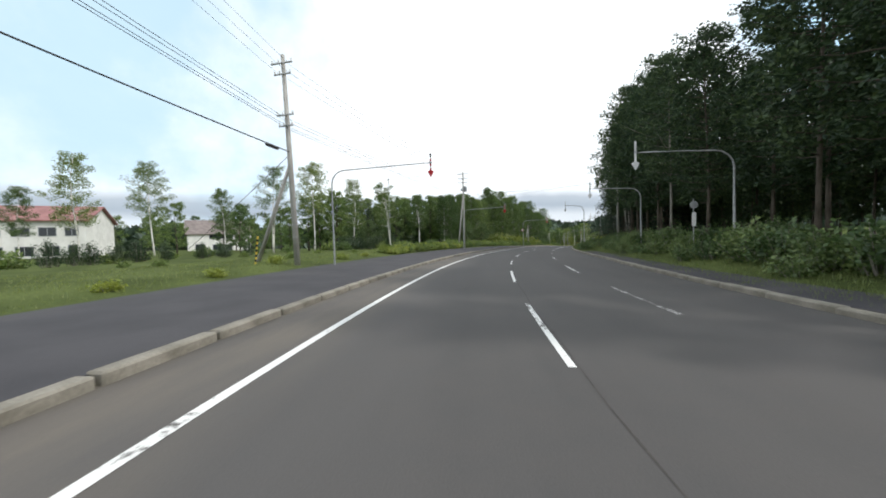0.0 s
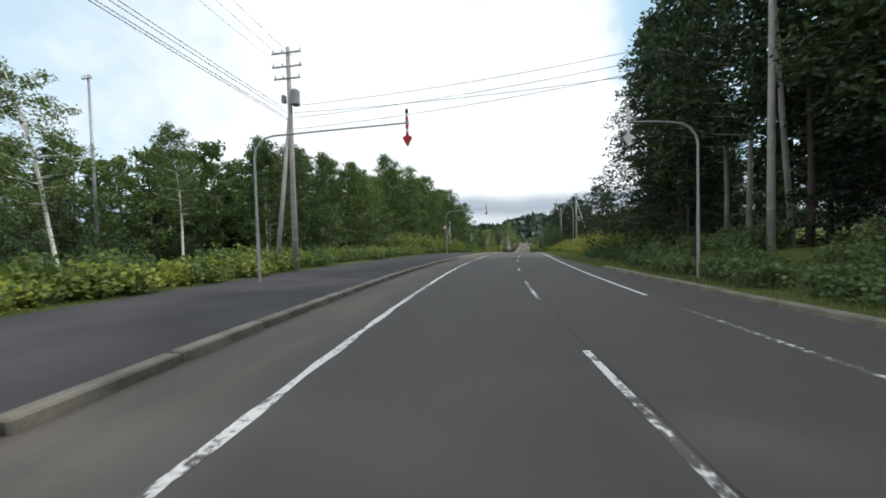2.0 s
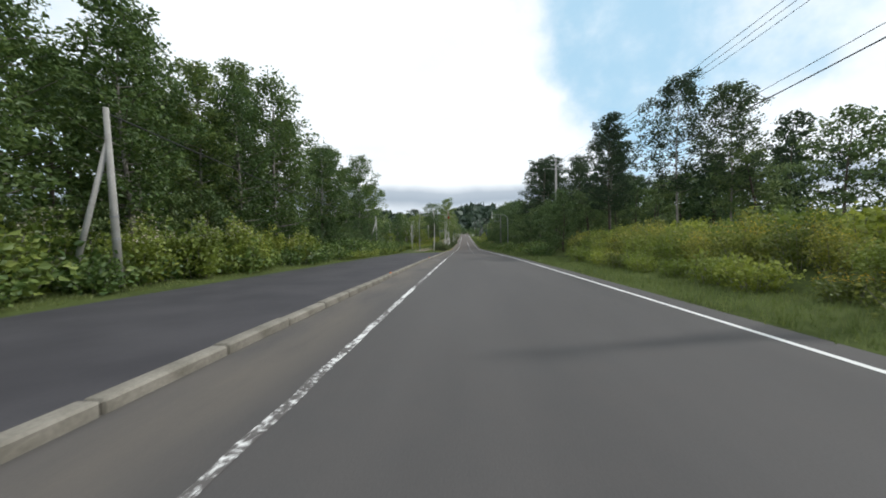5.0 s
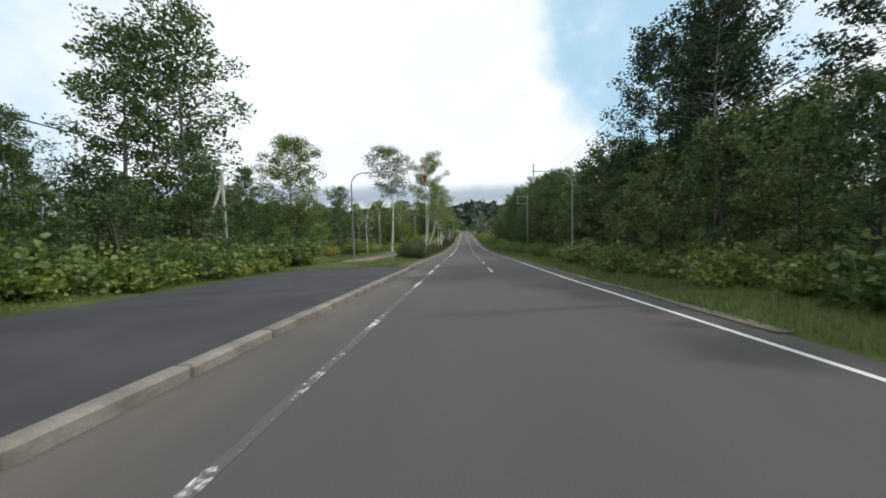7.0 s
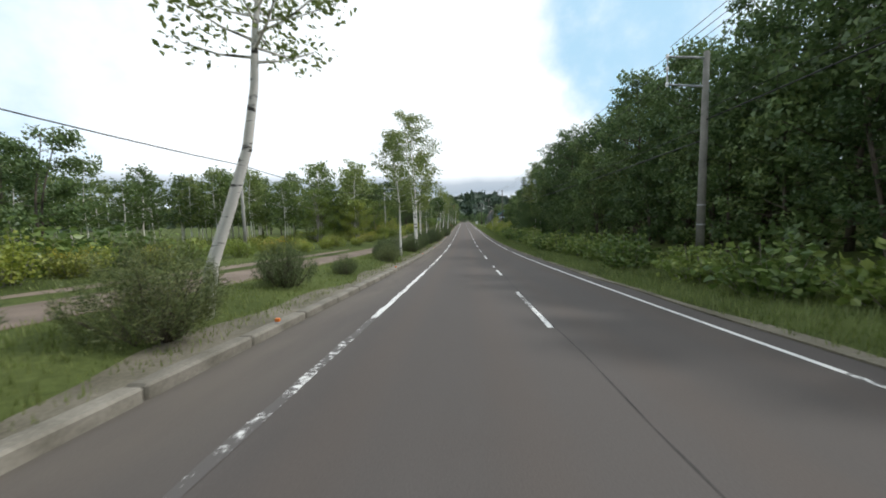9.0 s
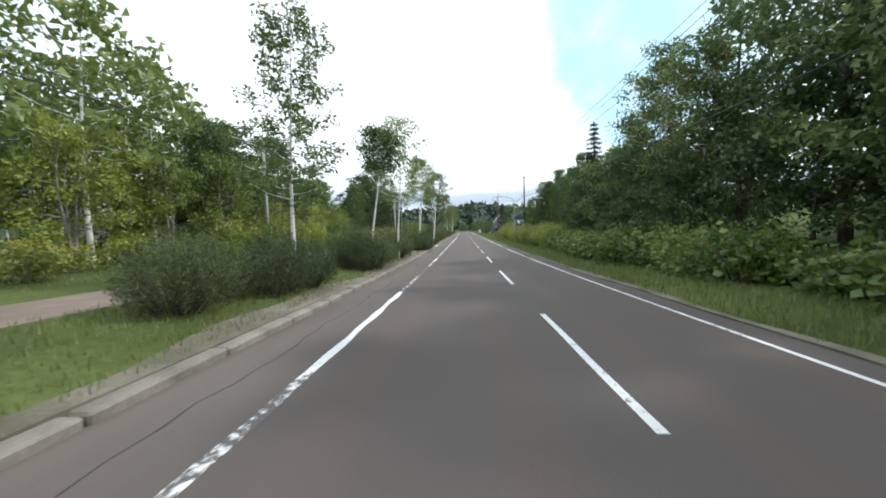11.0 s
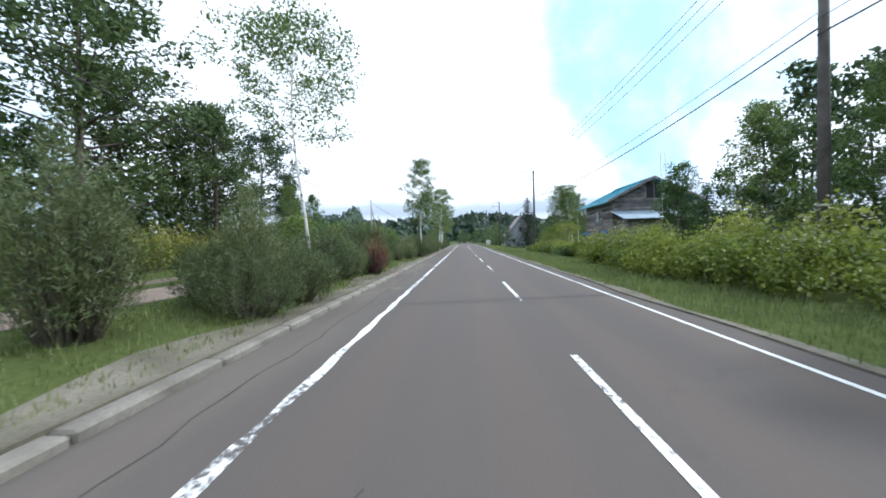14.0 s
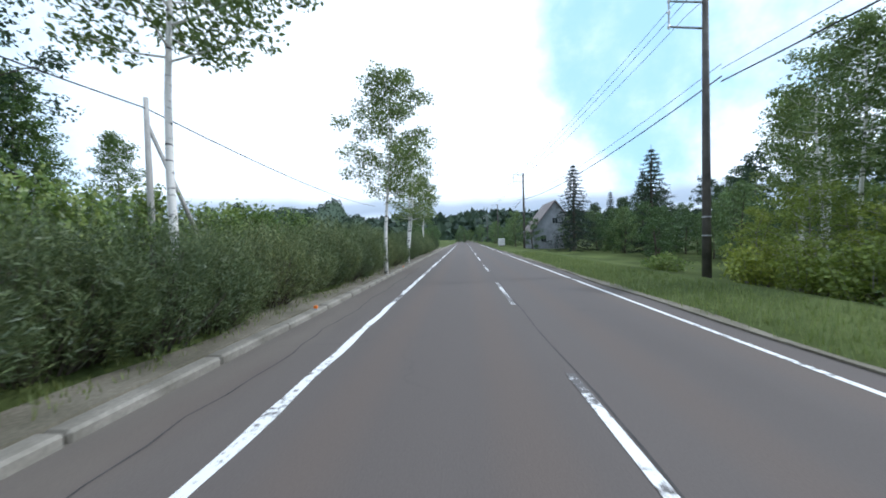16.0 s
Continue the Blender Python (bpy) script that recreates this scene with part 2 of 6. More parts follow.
ASPHALT = road_surface()
PAINT, PAINT_WORN, PAINT_FADED = worn_paint("road_paint", 0.60), worn_paint("rubbed_road_paint", 0.50), worn_paint("faded_road_paint", 0.44)
WALK = noisy("dark_pavement_asphalt", (0.046, 0.044, 0.049), (0.064, 0.061, 0.066), 0.5, 0.9, bump=0.004, fine=55)
PAINT_GHOST = worn_paint("ghost_road_paint", 0.415)
PAINT_CHIPPED = worn_paint("chipped_road_paint", 0.475)
PAINT_RUBBED = worn_paint("scuffed_road_paint", 0.54)
PAINT_FLAKED = worn_paint("flaking_road_paint", 0.462)
CONCRETE = noisy("weathered_concrete", (0.15, 0.138, 0.112), (0.27, 0.25, 0.212), 1.4, 0.9, bump=0.006, fine=24, vary=0.12)
SOIL = noisy("verge_ground", (0.050, 0.066, 0.022), (0.10, 0.125, 0.042), 0.25, 0.95, bump=0.03, fine=9, fine_amount=0.6, spec=0.04)
DIRT = noisy("sandy_verge_dirt", (0.115, 0.105, 0.075), (0.20, 0.18, 0.14), 0.9, 0.95, bump=0.012, fine=20, fine_amount=0.5)
GRAVEL = noisy("brown_gravel_path", (0.15, 0.115, 0.09), (0.23, 0.18, 0.145), 0.7, 0.95, bump=0.01, fine=30)
BRICK = noisy("paving_block", (0.105, 0.087, 0.067), (0.172, 0.142, 0.113), 2.0, 0.9, bump=0.004, fine=40, vary=0.25)
STEEL = noisy("galvanised_steel", (0.30, 0.31, 0.32), (0.42, 0.43, 0.44), 3.0, 0.5, 0.55, fine=40)
POLE = noisy("pole_concrete", (0.31, 0.30, 0.28), (0.42, 0.41, 0.385), 1.2, 0.85, bump=0.003, fine=30)
POLE_GREY = noisy("weathered_pole", (0.14, 0.14, 0.125), (0.22, 0.215, 0.195), 1.5, 0.85, fine=25)
POLE_DARK = noisy("tarred_pole", (0.06, 0.055, 0.05), (0.12, 0.11, 0.10), 1.5, 0.85, fine=25)
CABLE = noisy("black_cable", (0.02, 0.02, 0.02), (0.035, 0.035, 0.037), 4, 0.6)
GREY_BOX = noisy("grey_enamel", (0.24, 0.25, 0.26), (0.33, 0.34, 0.35), 3, 0.5)
RED = noisy("red_reflective_sheet", (0.42, 0.012, 0.018), (0.52, 0.02, 0.03), 3, 0.4)
WHITE = noisy("white_sheet", (0.66, 0.66, 0.66), (0.78, 0.78, 0.78), 2, 0.45)
DARK = noisy("dark_sheet", (0.015, 0.015, 0.017), (0.03, 0.03, 0.03), 3, 0.5)
YELLOW = noisy("yellow_sheet", (0.62, 0.44, 0.05), (0.72, 0.52, 0.08), 3, 0.5)
BLUE_INK = noisy("blue_sign_ink", (0.02, 0.07, 0.30), (0.03, 0.09, 0.36), 3, 0.5)
BARK = noisy("rough_bark", (0.055, 0.045, 0.035), (0.13, 0.11, 0.09), 3.0, 0.95, bump=0.02, fine=22, stretch=(1, 1, 0.3))
BARK_PALE = noisy("pale_grey_bark", (0.17, 0.155, 0.135), (0.30, 0.28, 0.25), 2.5, 0.95, bump=0.01, fine=22, stretch=(1, 1, 0.4))
BIRCH = noisy("white_birch_bark", (0.07, 0.065, 0.06), (0.72, 0.70, 0.66), 3.2, 0.8, bump=0.006, fine=16, stretch=(1, 1, 3.2), low=0.36, high=0.44)
LEAF_BIRCH = leafy("birch_leaves", (0.093, 0.146, 0.037), (0.132, 0.201, 0.051), (0.203, 0.277, 0.080), 0.38)
LEAF_BROAD = leafy("broad_leaves", (0.067, 0.122, 0.030), (0.098, 0.171, 0.040), (0.169, 0.253, 0.064))
LEAF_DARK = leafy("dark_forest_leaves", (0.026, 0.053, 0.022), (0.043, 0.080, 0.030), (0.080, 0.132, 0.044), 0.28)
LEAF_ROUND = leafy("round_tree_leaves", (0.034, 0.066, 0.020), (0.055, 0.100, 0.028), (0.105, 0.165, 0.050), 0.32)
LEAF_SHRUB = leafy("shrub_leaves", (0.079, 0.139, 0.030), (0.117, 0.194, 0.039), (0.215, 0.295, 0.075), 0.36)
LEAF_BRIGHT = leafy("bright_weed_leaves", (0.147, 0.210, 0.031), (0.208, 0.282, 0.041), (0.292, 0.365, 0.070), 0.40)
LEAF_RANK = leafy("yellowing_weed_leaves", (0.135, 0.178, 0.032), (0.216, 0.270, 0.049), (0.335, 0.362, 0.081), 0.40)
LEAF_DEAD = leafy("dead_red_needles", (0.12, 0.028, 0.016), (0.22, 0.055, 0.030), (0.32, 0.10, 0.055), 0.25)
LEAF_SLOPE = leafy("thicket_leaves", (0.066, 0.117, 0.037), (0.094, 0.161, 0.048), (0.152, 0.227, 0.072), 0.32)
NEEDLE = leafy("dwarf_pine_needles", (0.060, 0.092, 0.032), (0.102, 0.146, 0.050), (0.180, 0.226, 0.084), 0.26)
SPRUCE = leafy("spruce_needles", (0.012, 0.025, 0.014), (0.022, 0.043, 0.022), (0.043, 0.072, 0.034), 0.15)
GRASS = leafy("verge_grass", (0.099, 0.148, 0.036), (0.138, 0.198, 0.050), (0.207, 0.260, 0.080), 0.35)
FLOWER = leafy("yellow_flower_heads", (0.45, 0.33, 0.02), (0.62, 0.48, 0.03), (0.75, 0.62, 0.08), 0.3)
PALE_FLOWER = leafy("pale_flower_heads", (0.35, 0.34, 0.22), (0.50, 0.48, 0.34), (0.62, 0.60, 0.46), 0.3)
WOOD = noisy("weathered_dark_boards", (0.085, 0.078, 0.076), (0.24, 0.225, 0.215), 1.3, 0.9, bump=0.006, fine=30, stretch=(1, 0.15, 3), vary=0.35)
WOOD_PALE = noisy("bleached_boards", (0.16, 0.145, 0.13), (0.28, 0.26, 0.24), 1.5, 0.9, bump=0.004, fine=26, vary=0.2)
TEAL = noisy("teal_sheet_roof", (0.03, 0.21, 0.29), (0.08, 0.33, 0.43), 1.2, 0.42, 0.1, fine=12)
BLUE_TIN = noisy("blue_sheet_hood", (0.04, 0.13, 0.36), (0.08, 0.20, 0.46), 1.5, 0.45, 0.1, fine=12)
TIN = noisy("pale_blue_tin", (0.40, 0.52, 0.62), (0.58, 0.68, 0.76), 1.0, 0.35, 0.3, fine=12)
PLASTER = noisy("white_render_wall", (0.66, 0.65, 0.62), (0.78, 0.77, 0.74), 0.8, 0.9, fine=25)
RED_ROOF = noisy("faded_red_roof", (0.22, 0.09, 0.085), (0.32, 0.15, 0.14), 1.0, 0.6, fine=20)
BROWN_ROOF = noisy("grey_brown_roof", (0.15, 0.12, 0.11), (0.23, 0.19, 0.175), 1.0, 0.6, fine=20)
GREY_WALL = noisy("grey_siding", (0.22, 0.23, 0.25), (0.32, 0.33, 0.35), 1.0, 0.8, fine=20)
FAR_WOOD = leafy("distant_woods", (0.028, 0.050, 0.030), (0.042, 0.072, 0.040), (0.062, 0.096, 0.052), 0.15)
ORANGE = noisy("orange_reflector", (0.75, 0.17, 0.02), (0.85, 0.24, 0.03), 3, 0.3)
TAR = noisy("open_crack", (0.046, 0.043, 0.041), (0.075, 0.069, 0.064), 3.0, 0.9, fine=30)
MOSS = noisy("mossy_joint_sand", (0.028, 0.032, 0.016), (0.055, 0.050, 0.034), 1.5, 0.95, fine=20)
m_glass, _, _, b_glass = material("window_glass", 0.06, 0.0, 0.6)
b_glass.inputs["Base Color"].default_value = (0.03, 0.035, 0.04, 1)
GLASS = m_glass

# ---- the road's line: heading by distance, then place by distance ----
HEAD_S = [0.0, 10.3, 20.6, 30.8, 41.1, 51.4, 61.6, 71.9, 82.2, 92.5]
HEAD_D = [23.43, 20.00, 16.62, 13.04, 9.65, 6.12, 3.17, 1.10, 0.49, 0.0]
RISE_S = [-80, 0, 20, 40, 60, 80, 100, 120, 140, 160, 180, 200, 220, 240, 260, 280, 1600]
RISE_Z = [8.0, 7.7, 7.57, 7.44, 7.25, 6.89, 6.3, 5.46, 4.54, 3.58, 2.61, 1.48, 0.63, 0.16, 0.02, 0.0, 0.0]
S_FINE = np.arange(-80.0, 1601.0, 0.5)
_h = np.radians(np.where(S_FINE < 0, 23.43 - 0.3333 * S_FINE * (S_FINE > -40) + 13.3 * (S_FINE <= -40), np.interp(S_FINE, HEAD_S, HEAD_D)))
_dx, _dy = -np.sin(_h) * 0.5, np.cos(_h) * 0.5
_i0 = int(np.argmin(abs(S_FINE)))
X_FINE, Y_FINE = np.cumsum(_dx) - np.cumsum(_dx)[_i0] + 14.48, np.cumsum(_dy) - np.cumsum(_dy)[_i0]
H_FINE = _h
_k = np.ones(41) / 41
Z_FINE = np.convolve(np.pad(np.interp(S_FINE, RISE_S, RISE_Z), 20, mode="edge"), _k, "valid")


def line(knots):
    """A smooth value along the road from (s, value) knots."""
    a = np.array(knots, float)
    return lambda s: float(np.interp(s, a[:, 0], a[:, 1]))


LEFT_LINE = line([(0, -2.83), (25, -2.65), (40, -2.35), (55, -2.05), (70, -2.0), (190, -2.1), (300, -2.05)])
MID_LINE = line([(0, 1.28), (25, 1.36), (45, 1.62), (70, 1.83), (95, 1.85), (135, 1.75), (165, 1.45), (250, 1.54), (305, 1.44), (330, 1.12)])
RIGHT_LINE = line([(0, 4.2), (30, 4.5), (65, 4.9), (85, 5.0), (140, 4.95), (160, 4.45), (190, 4.38), (250, 4.24), (330, 4.12)])
KERB = line([(0, -4.55), (25, -4.35), (45, -4.3), (70, -4.2), (90, -3.9), (140, -3.8), (160, -3.62), (190, -3.6), (310, -3.55)])
KERB_RIGHT = line([(0, 7.05), (28, 7.95), (38, 7.5), (50, 6.85), (62, 6.3)])
ROAD_EDGE = line([(0, 7.05), (28, 7.95), (38, 7.5), (50, 6.85), (62, 6.3), (75, 5.7), (140, 5.6), (165, 5.1), (330, 4.75)])
WALK_EDGE = line([(-80, -11.3), (150, -11.3), (158, -11.6), (166, -12.0)])


def smooth(a, b, v):
    v = min(max((v - a) / (b - a), 0.0), 1.0)
    return v * v * (3 - 2 * v)


def swell(s, u):
    """Height of the ground beside the road above the road's surface."""
    if u < 0:
        drive = smooth(258.5, 262, s) * (1 - smooth(276, 282, s)) * smooth(-17.5, -15, u)
        near = 0.14 + 0.28 * smooth(165, 175, s) * smooth(-4.0, -6.5, u) * (1 - drive) + 0.25 * smooth(-11, -14, u) * (1 - drive) - 0.08 * drive
        far = smooth(-20, -60, u) * (-0.6 + 0.8 * smooth(90, 150, s))
        return near + far + 0.12 * noise.noise((s * 0.12, u * 0.12, 0)) * smooth(-12, -20, u) * (1 - smooth(258, 262, s) * (1 - smooth(276, 282, s)) * smooth(-20, -16, u))
    bank = 1.0 * smooth(8.5, 13.5, u) * (1 - smooth(262, 275, s)) * smooth(-10, 20, s)
    hump = 0.35 * smooth(72, 90, s) * (1 - smooth(135, 160, s)) * smooth(9, 16, u)
    hill = 6.0 * smooth(14, 45, u) * smooth(165, 190, s) * (1 - smooth(270, 300, s))
    dip = -0.55 * smooth(8, 12.5, u) * smooth(290, 312, s)
    return 0.03 + bank + hump + hill + dip + 0.12 * noise.noise((s * 0.12, u * 0.12, 3)) * smooth(9, 14, u)


def at(s, u, rise=None):
    """World place of a point s along and u across (right is positive); rise: height over the road, None: on the ground."""
    i = min(max(int(round((s + 80.0) * 2)), 0), len(S_FINE) - 1)
    h, ds = H_FINE[i], s - S_FINE[i]
    if rise is None:
        rise = swell(s, u)
    return Vector((X_FINE[i] + u * math.cos(h) - ds * math.sin(h), Y_FINE[i] + u * math.sin(h) + ds * math.cos(h), Z_FINE[i] + rise))


def turn_at(s):
    """The road's heading there, in degrees, for pose()."""
    return math.degrees(H_FINE[min(max(int(round((s + 80.0) * 2)), 0), len(S_FINE) - 1)])


def on(s, u, spin=0.0, size=1.0, sink=0.0, rise=None):
    p = at(s, u, rise)
    return pose(p.x, p.y, p.z - sink, 0, 0, turn_at(s) + spin) @ Matrix.Scale(size, 4)


# ---- mesh helpers ----


def mesh_of(name, verts, faces, mat, smooth_faces=False):
    me = bpy.data.meshes.new(name)
    me.from_pydata([tuple(v) for v in verts], [], faces)
    for m in mat if isinstance(mat, (list, tuple)) else [mat]:
        me.materials.append(m)
    if smooth_faces:
        me.polygons.foreach_set("use_smooth", [True] * len(me.polygons))
    return me


def part(name, vf, mat, parent=None, label="", soft=False, kind=""):
    ob = new(name, mesh_of(name, vf[0], vf[1], mat, soft))
    if parent:
        ob.parent = parent
    return tagged(ob, label, kind=kind)


def thing(name, label, category, group="", kind=""):
    return tagged(new(name), label, category, group, kind)


def join(*pieces):
    v, f = [], []
    for a, b in pieces:
        k = len(v)
        v.extend(a)
        f.extend(tuple(i + k for i in q) for q in b)
    return v, f


def moved(vf, m):
    return [m @ Vector(v) for v in vf[0]], vf[1]


def box(x0, x1, y0, y1, z0, z1, b=0.0):
    """A box with its edges cut by b."""
    if b <= 0:
        v = [(x, y, z) for z in (z0, z1) for y in (y0, y1) for x in (x0, x1)]
        return v, [(0, 2, 3, 1), (4, 5, 7, 6), (0, 1, 5, 4), (1, 3, 7, 5), (3, 2, 6, 7), (2, 0, 4, 6)]
    bm = bmesh.new()
    bmesh.ops.create_cube(bm, size=1.0)
    for q in bm.verts:
        q.co = ((x0 + x1) / 2 + q.co.x * (x1 - x0), (y0 + y1) / 2 + q.co.y * (y1 - y0), (z0 + z1) / 2 + q.co.z * (z1 - z0))
    bmesh.ops.bevel(bm, geom=list(bm.edges), offset=b, segments=1, affect="EDGES")
    bm.verts.index_update()
    out = [q.co.copy() for q in bm.verts], [tuple(q.index for q in p.verts) for p in bm.faces]
    bm.free()
    return out


def tube(points, radii, sides=7, caps=True):
    """A tapered tube along points."""
    pts = [Vector(p) for p in points]
    v, f = [], []
    for i, p in enumerate(pts):
        d = (pts[min(i + 1, len(pts) - 1)] - pts[max(i - 1, 0)]).normalized()
        a = d.orthogonal().normalized() if i == 0 else (ax - d * ax.dot(d)).normalized()
        ax, c = a, d.cross(a)
        r = radii[i] if isinstance(radii, (list, tuple)) else radii
        v.extend(p + (a * math.cos(2 * math.pi * j / sides) + c * math.sin(2 * math.pi * j / sides)) * r for j in range(sides))
    for i in range(len(pts) - 1):
        for j in range(sides):
            k = (j + 1) % sides
            f.append((i * sides + j, i * sides + k, (i + 1) * sides + k, (i + 1) * sides + j))
    if caps:
        f.append(tuple(range(sides))[::-1])
        f.append(tuple(range(len(v) - sides, len(v))))
    return v, f


def sheet(rows):
    """A grid of points (rows of equal length) as quads."""
    n = len(rows[0])
    return [p for r in rows for p in r], [(i * n + j, i * n + j + 1, (i + 1) * n + j + 1, (i + 1) * n + j)
                                         for i in range(len(rows) - 1) for j in range(n - 1)]


def strip(name, s_values, lo, hi, rise, mat, cols=2, depth=0.0):
    """A band that follows the road between two sides, with UV in metres (across, along)."""
    rows, uvs = [], []
    for s in s_values:
        a, b = lo(s), hi(s)
        us = [a + (b - a) * j / (cols - 1) for j in range(cols)]
        rows.append([at(s, u, rise(s, u)) for u in us])
        uvs.append([(u, s) for u in us])
    v, f = sheet(rows)
    me = mesh_of(name, v, f, mat)
    lay = me.uv_layers.new(name="UVMap")
    flat_uv = [q for r in uvs for q in r]
    for lp in me.loops:
        lay.data[lp.index].uv = flat_uv[lp.vertex_index]
    if depth:
        bm = bmesh.new()
        bm.from_mesh(me)
        rim = bmesh.ops.extrude_edge_only(bm, edges=[e for e in bm.edges if e.is_boundary])
        for q in rim["geom"]:
            if isinstance(q, bmesh.types.BMVert):
                q.co.z -= depth
        bm.to_mesh(me)
        bm.free()
    return new(name, me)

# ---- ground, road, kerbs and markings ----
S_LONG = [-78 + 2 * i for i in range(245)] + [420 + 12 * i for i in range(1, 30)] + [800 + 80 * i for i in range(10)]
U_OUT = [-1400, -700, -350, -200, -140, -100, -75, -58, -45, -36, -30, -25, -21, -18, -15.5, -13.5, -12, -9.5, -7, -5.5, -4.45]
U_IN = [7.9, 9.2, 10.5, 12, 13.5, 15.5, 18, 21, 25, 30, 36, 45, 58, 75, 100, 140]
rows = []
for s in S_LONG:
    wide = 1.0 + 9.0 * smooth(100, 200, s)
    row = [at(s, min(u, KERB(s) - 0.12 - 0.04 * (len(U_OUT) - k))) - Vector((0, 0, 0.10 if u > -11 and s < 168 else 0)) for k, u in enumerate(U_OUT)]
    row += [at(s, KERB(s) + 0.3, -0.35), at(s, 1.5, -0.4), at(s, ROAD_EDGE(s) - 0.35, -0.35), at(s, ROAD_EDGE(s) + 0.02, 0.0)]
    row += [at(s, max(u, ROAD_EDGE(s) + 0.4 + 0.1 * k) * (wide if u > 60 else 1)) for k, u in enumerate(U_IN)]
    y_far = at(s, 0).y if s >= 100 else -900.0 + (s + 78.0) / 178.0 * (at(100, 0).y + 900.0)
    row.append(Vector((1500.0, y_far, row[-1].z)))
    rows.append(row)
rows.insert(0, [p + Vector((600.0, -1500.0, 0.0)) for p in rows[0]])
ground = part("ground", sheet(rows), SOIL, soft=True)
tagged(ground, "green verge and rough meadow ground beside the road", "ground", kind="structure")

road_s = [-78 + 1.5 * i for i in range(360)] + [465 + 10 * i for i in range(40)]
road = strip("road", road_s, lambda s: KERB(s) - 0.12, ROAD_EDGE, lambda s, u: 0.0, ASPHALT, cols=9, depth=0.1)
tagged(road, "worn grey asphalt two-lane country road", "road", kind="structure")
pave = strip("pavement", [-78 + 2 * i for i in range(124)], WALK_EDGE, lambda s: KERB(s) - 0.2, lambda s, u: 0.15, WALK, cols=5, depth=0.12)
tagged(pave, "wide dark asphalt pavement beside the kerb", "pavement", kind="structure")
pave_right = strip("pavement_right", [-40 + 2 * i for i in range(41)], lambda s: KERB_RIGHT(s) + 0.25, lambda s: 10.0 - 0.9 * smooth(24, 40, s), lambda s, u: 0.13, WALK, cols=3, depth=0.12)
tagged(pave_right, "dark asphalt pavement on the forest side", "pavement", kind="structure")
for k, (a, b) in enumerate(((172, 262), (276, 392))):
    path = strip("footpath_%s" % "ab"[k], [a + 2 * i for i in range((b - a) // 2 + 1)], lambda s: -11.9 - 0.2 * math.sin(s * 0.13), lambda s: -7.5 + 0.2 * math.sin(s * 0.17),
                 lambda s, u: swell(s, u) + 0.015, GRAVEL, cols=4, depth=0.05)
    tagged(path, "wide brown gravel footpath beside the grass verge", "path", kind="structure")

for k, (a, b) in enumerate(((168, 262), (276, 391))):
    dirt = strip("verge_dirt_%s" % "ab"[k], [a + 1.0 * i for i in range(b - a + 1)], lambda s: KERB(s) - 0.95 - 0.35 * math.sin(s * 0.9) * math.sin(s * 0.31), lambda s: KERB(s) - 0.24,
                 lambda s, u: swell(s, u) + 0.012, DIRT, cols=3, depth=0.05)
    tagged(dirt, "sandy dirt strip behind the kerb", "verge", kind="structure")
edge_dirt = strip("verge_dirt_right", [150 + 1.0 * i for i in range(218)], lambda s: ROAD_EDGE(s) - 0.12 - 0.10 * math.sin(s * 0.7) * math.sin(s * 0.23), lambda s: ROAD_EDGE(s) + 0.16 + 0.14 * math.sin(s * 0.9) * math.sin(s * 0.37),
                  lambda s, u: 0.035, DIRT, cols=3, depth=0.03)
tagged(edge_dirt, "sandy dirt along the road edge", "verge", kind="structure")
seam = strip("road_seam", [205 + 0.5 * i for i in range(291)], lambda s: KERB(s) + 0.72 + 0.05 * math.sin(s * 1.7) + 0.03 * math.sin(s * 5.3), lambda s: KERB(s) + 0.745 + 0.05 * math.sin(s * 1.7) + 0.035 * math.sin(s * 5.3),
             lambda s, u: 0.003, TAR)
tagged(seam, "dark open seam along the gutter", "road seam", kind="structure")
for k, (a, b) in enumerate(((0, 60), (166, 200), (318, 345))):
    joint = strip("road_joint_%s" % "abc"[k], [a + 0.5 * i for i in range(2 * (b - a) + 1)], lambda s: MID_LINE(s) + 0.075 + 0.02 * math.sin(s * 1.3), lambda s: MID_LINE(s) + 0.098 + 0.022 * math.sin(s * 1.3) + 0.008 * math.sin(s * 7.1),
                  lambda s, u: 0.003, TAR)
    tagged(joint, "dark paving joint along the middle of the road", "road seam", kind="structure")
grate = thing("drain_grate", "grey steel drain grate set in the gutter", "drain grate")
part("rim", join(box(-0.46, -0.40, -0.30, 0.30, -0.05, 0.008), box(0.40, 0.46, -0.30, 0.30, -0.05, 0.008), box(-0.40, 0.40, -0.30, -0.25, -0.05, 0.008), box(-0.40, 0.40, 0.25, 0.30, -0.05, 0.008)), CONCRETE, grate)
for k in range(11):
    part("bar", box(-0.38 + 0.074 * k, -0.35 + 0.074 * k, -0.25, 0.25, -0.04, 0.006), GREY_BOX, grate)
part("pit", box(-0.40, 0.40, -0.25, 0.25, -0.06, -0.042), DARK, grate)
grate.matrix_basis = on(138.3, -2.85, 0, 1.0, rise=0.004)
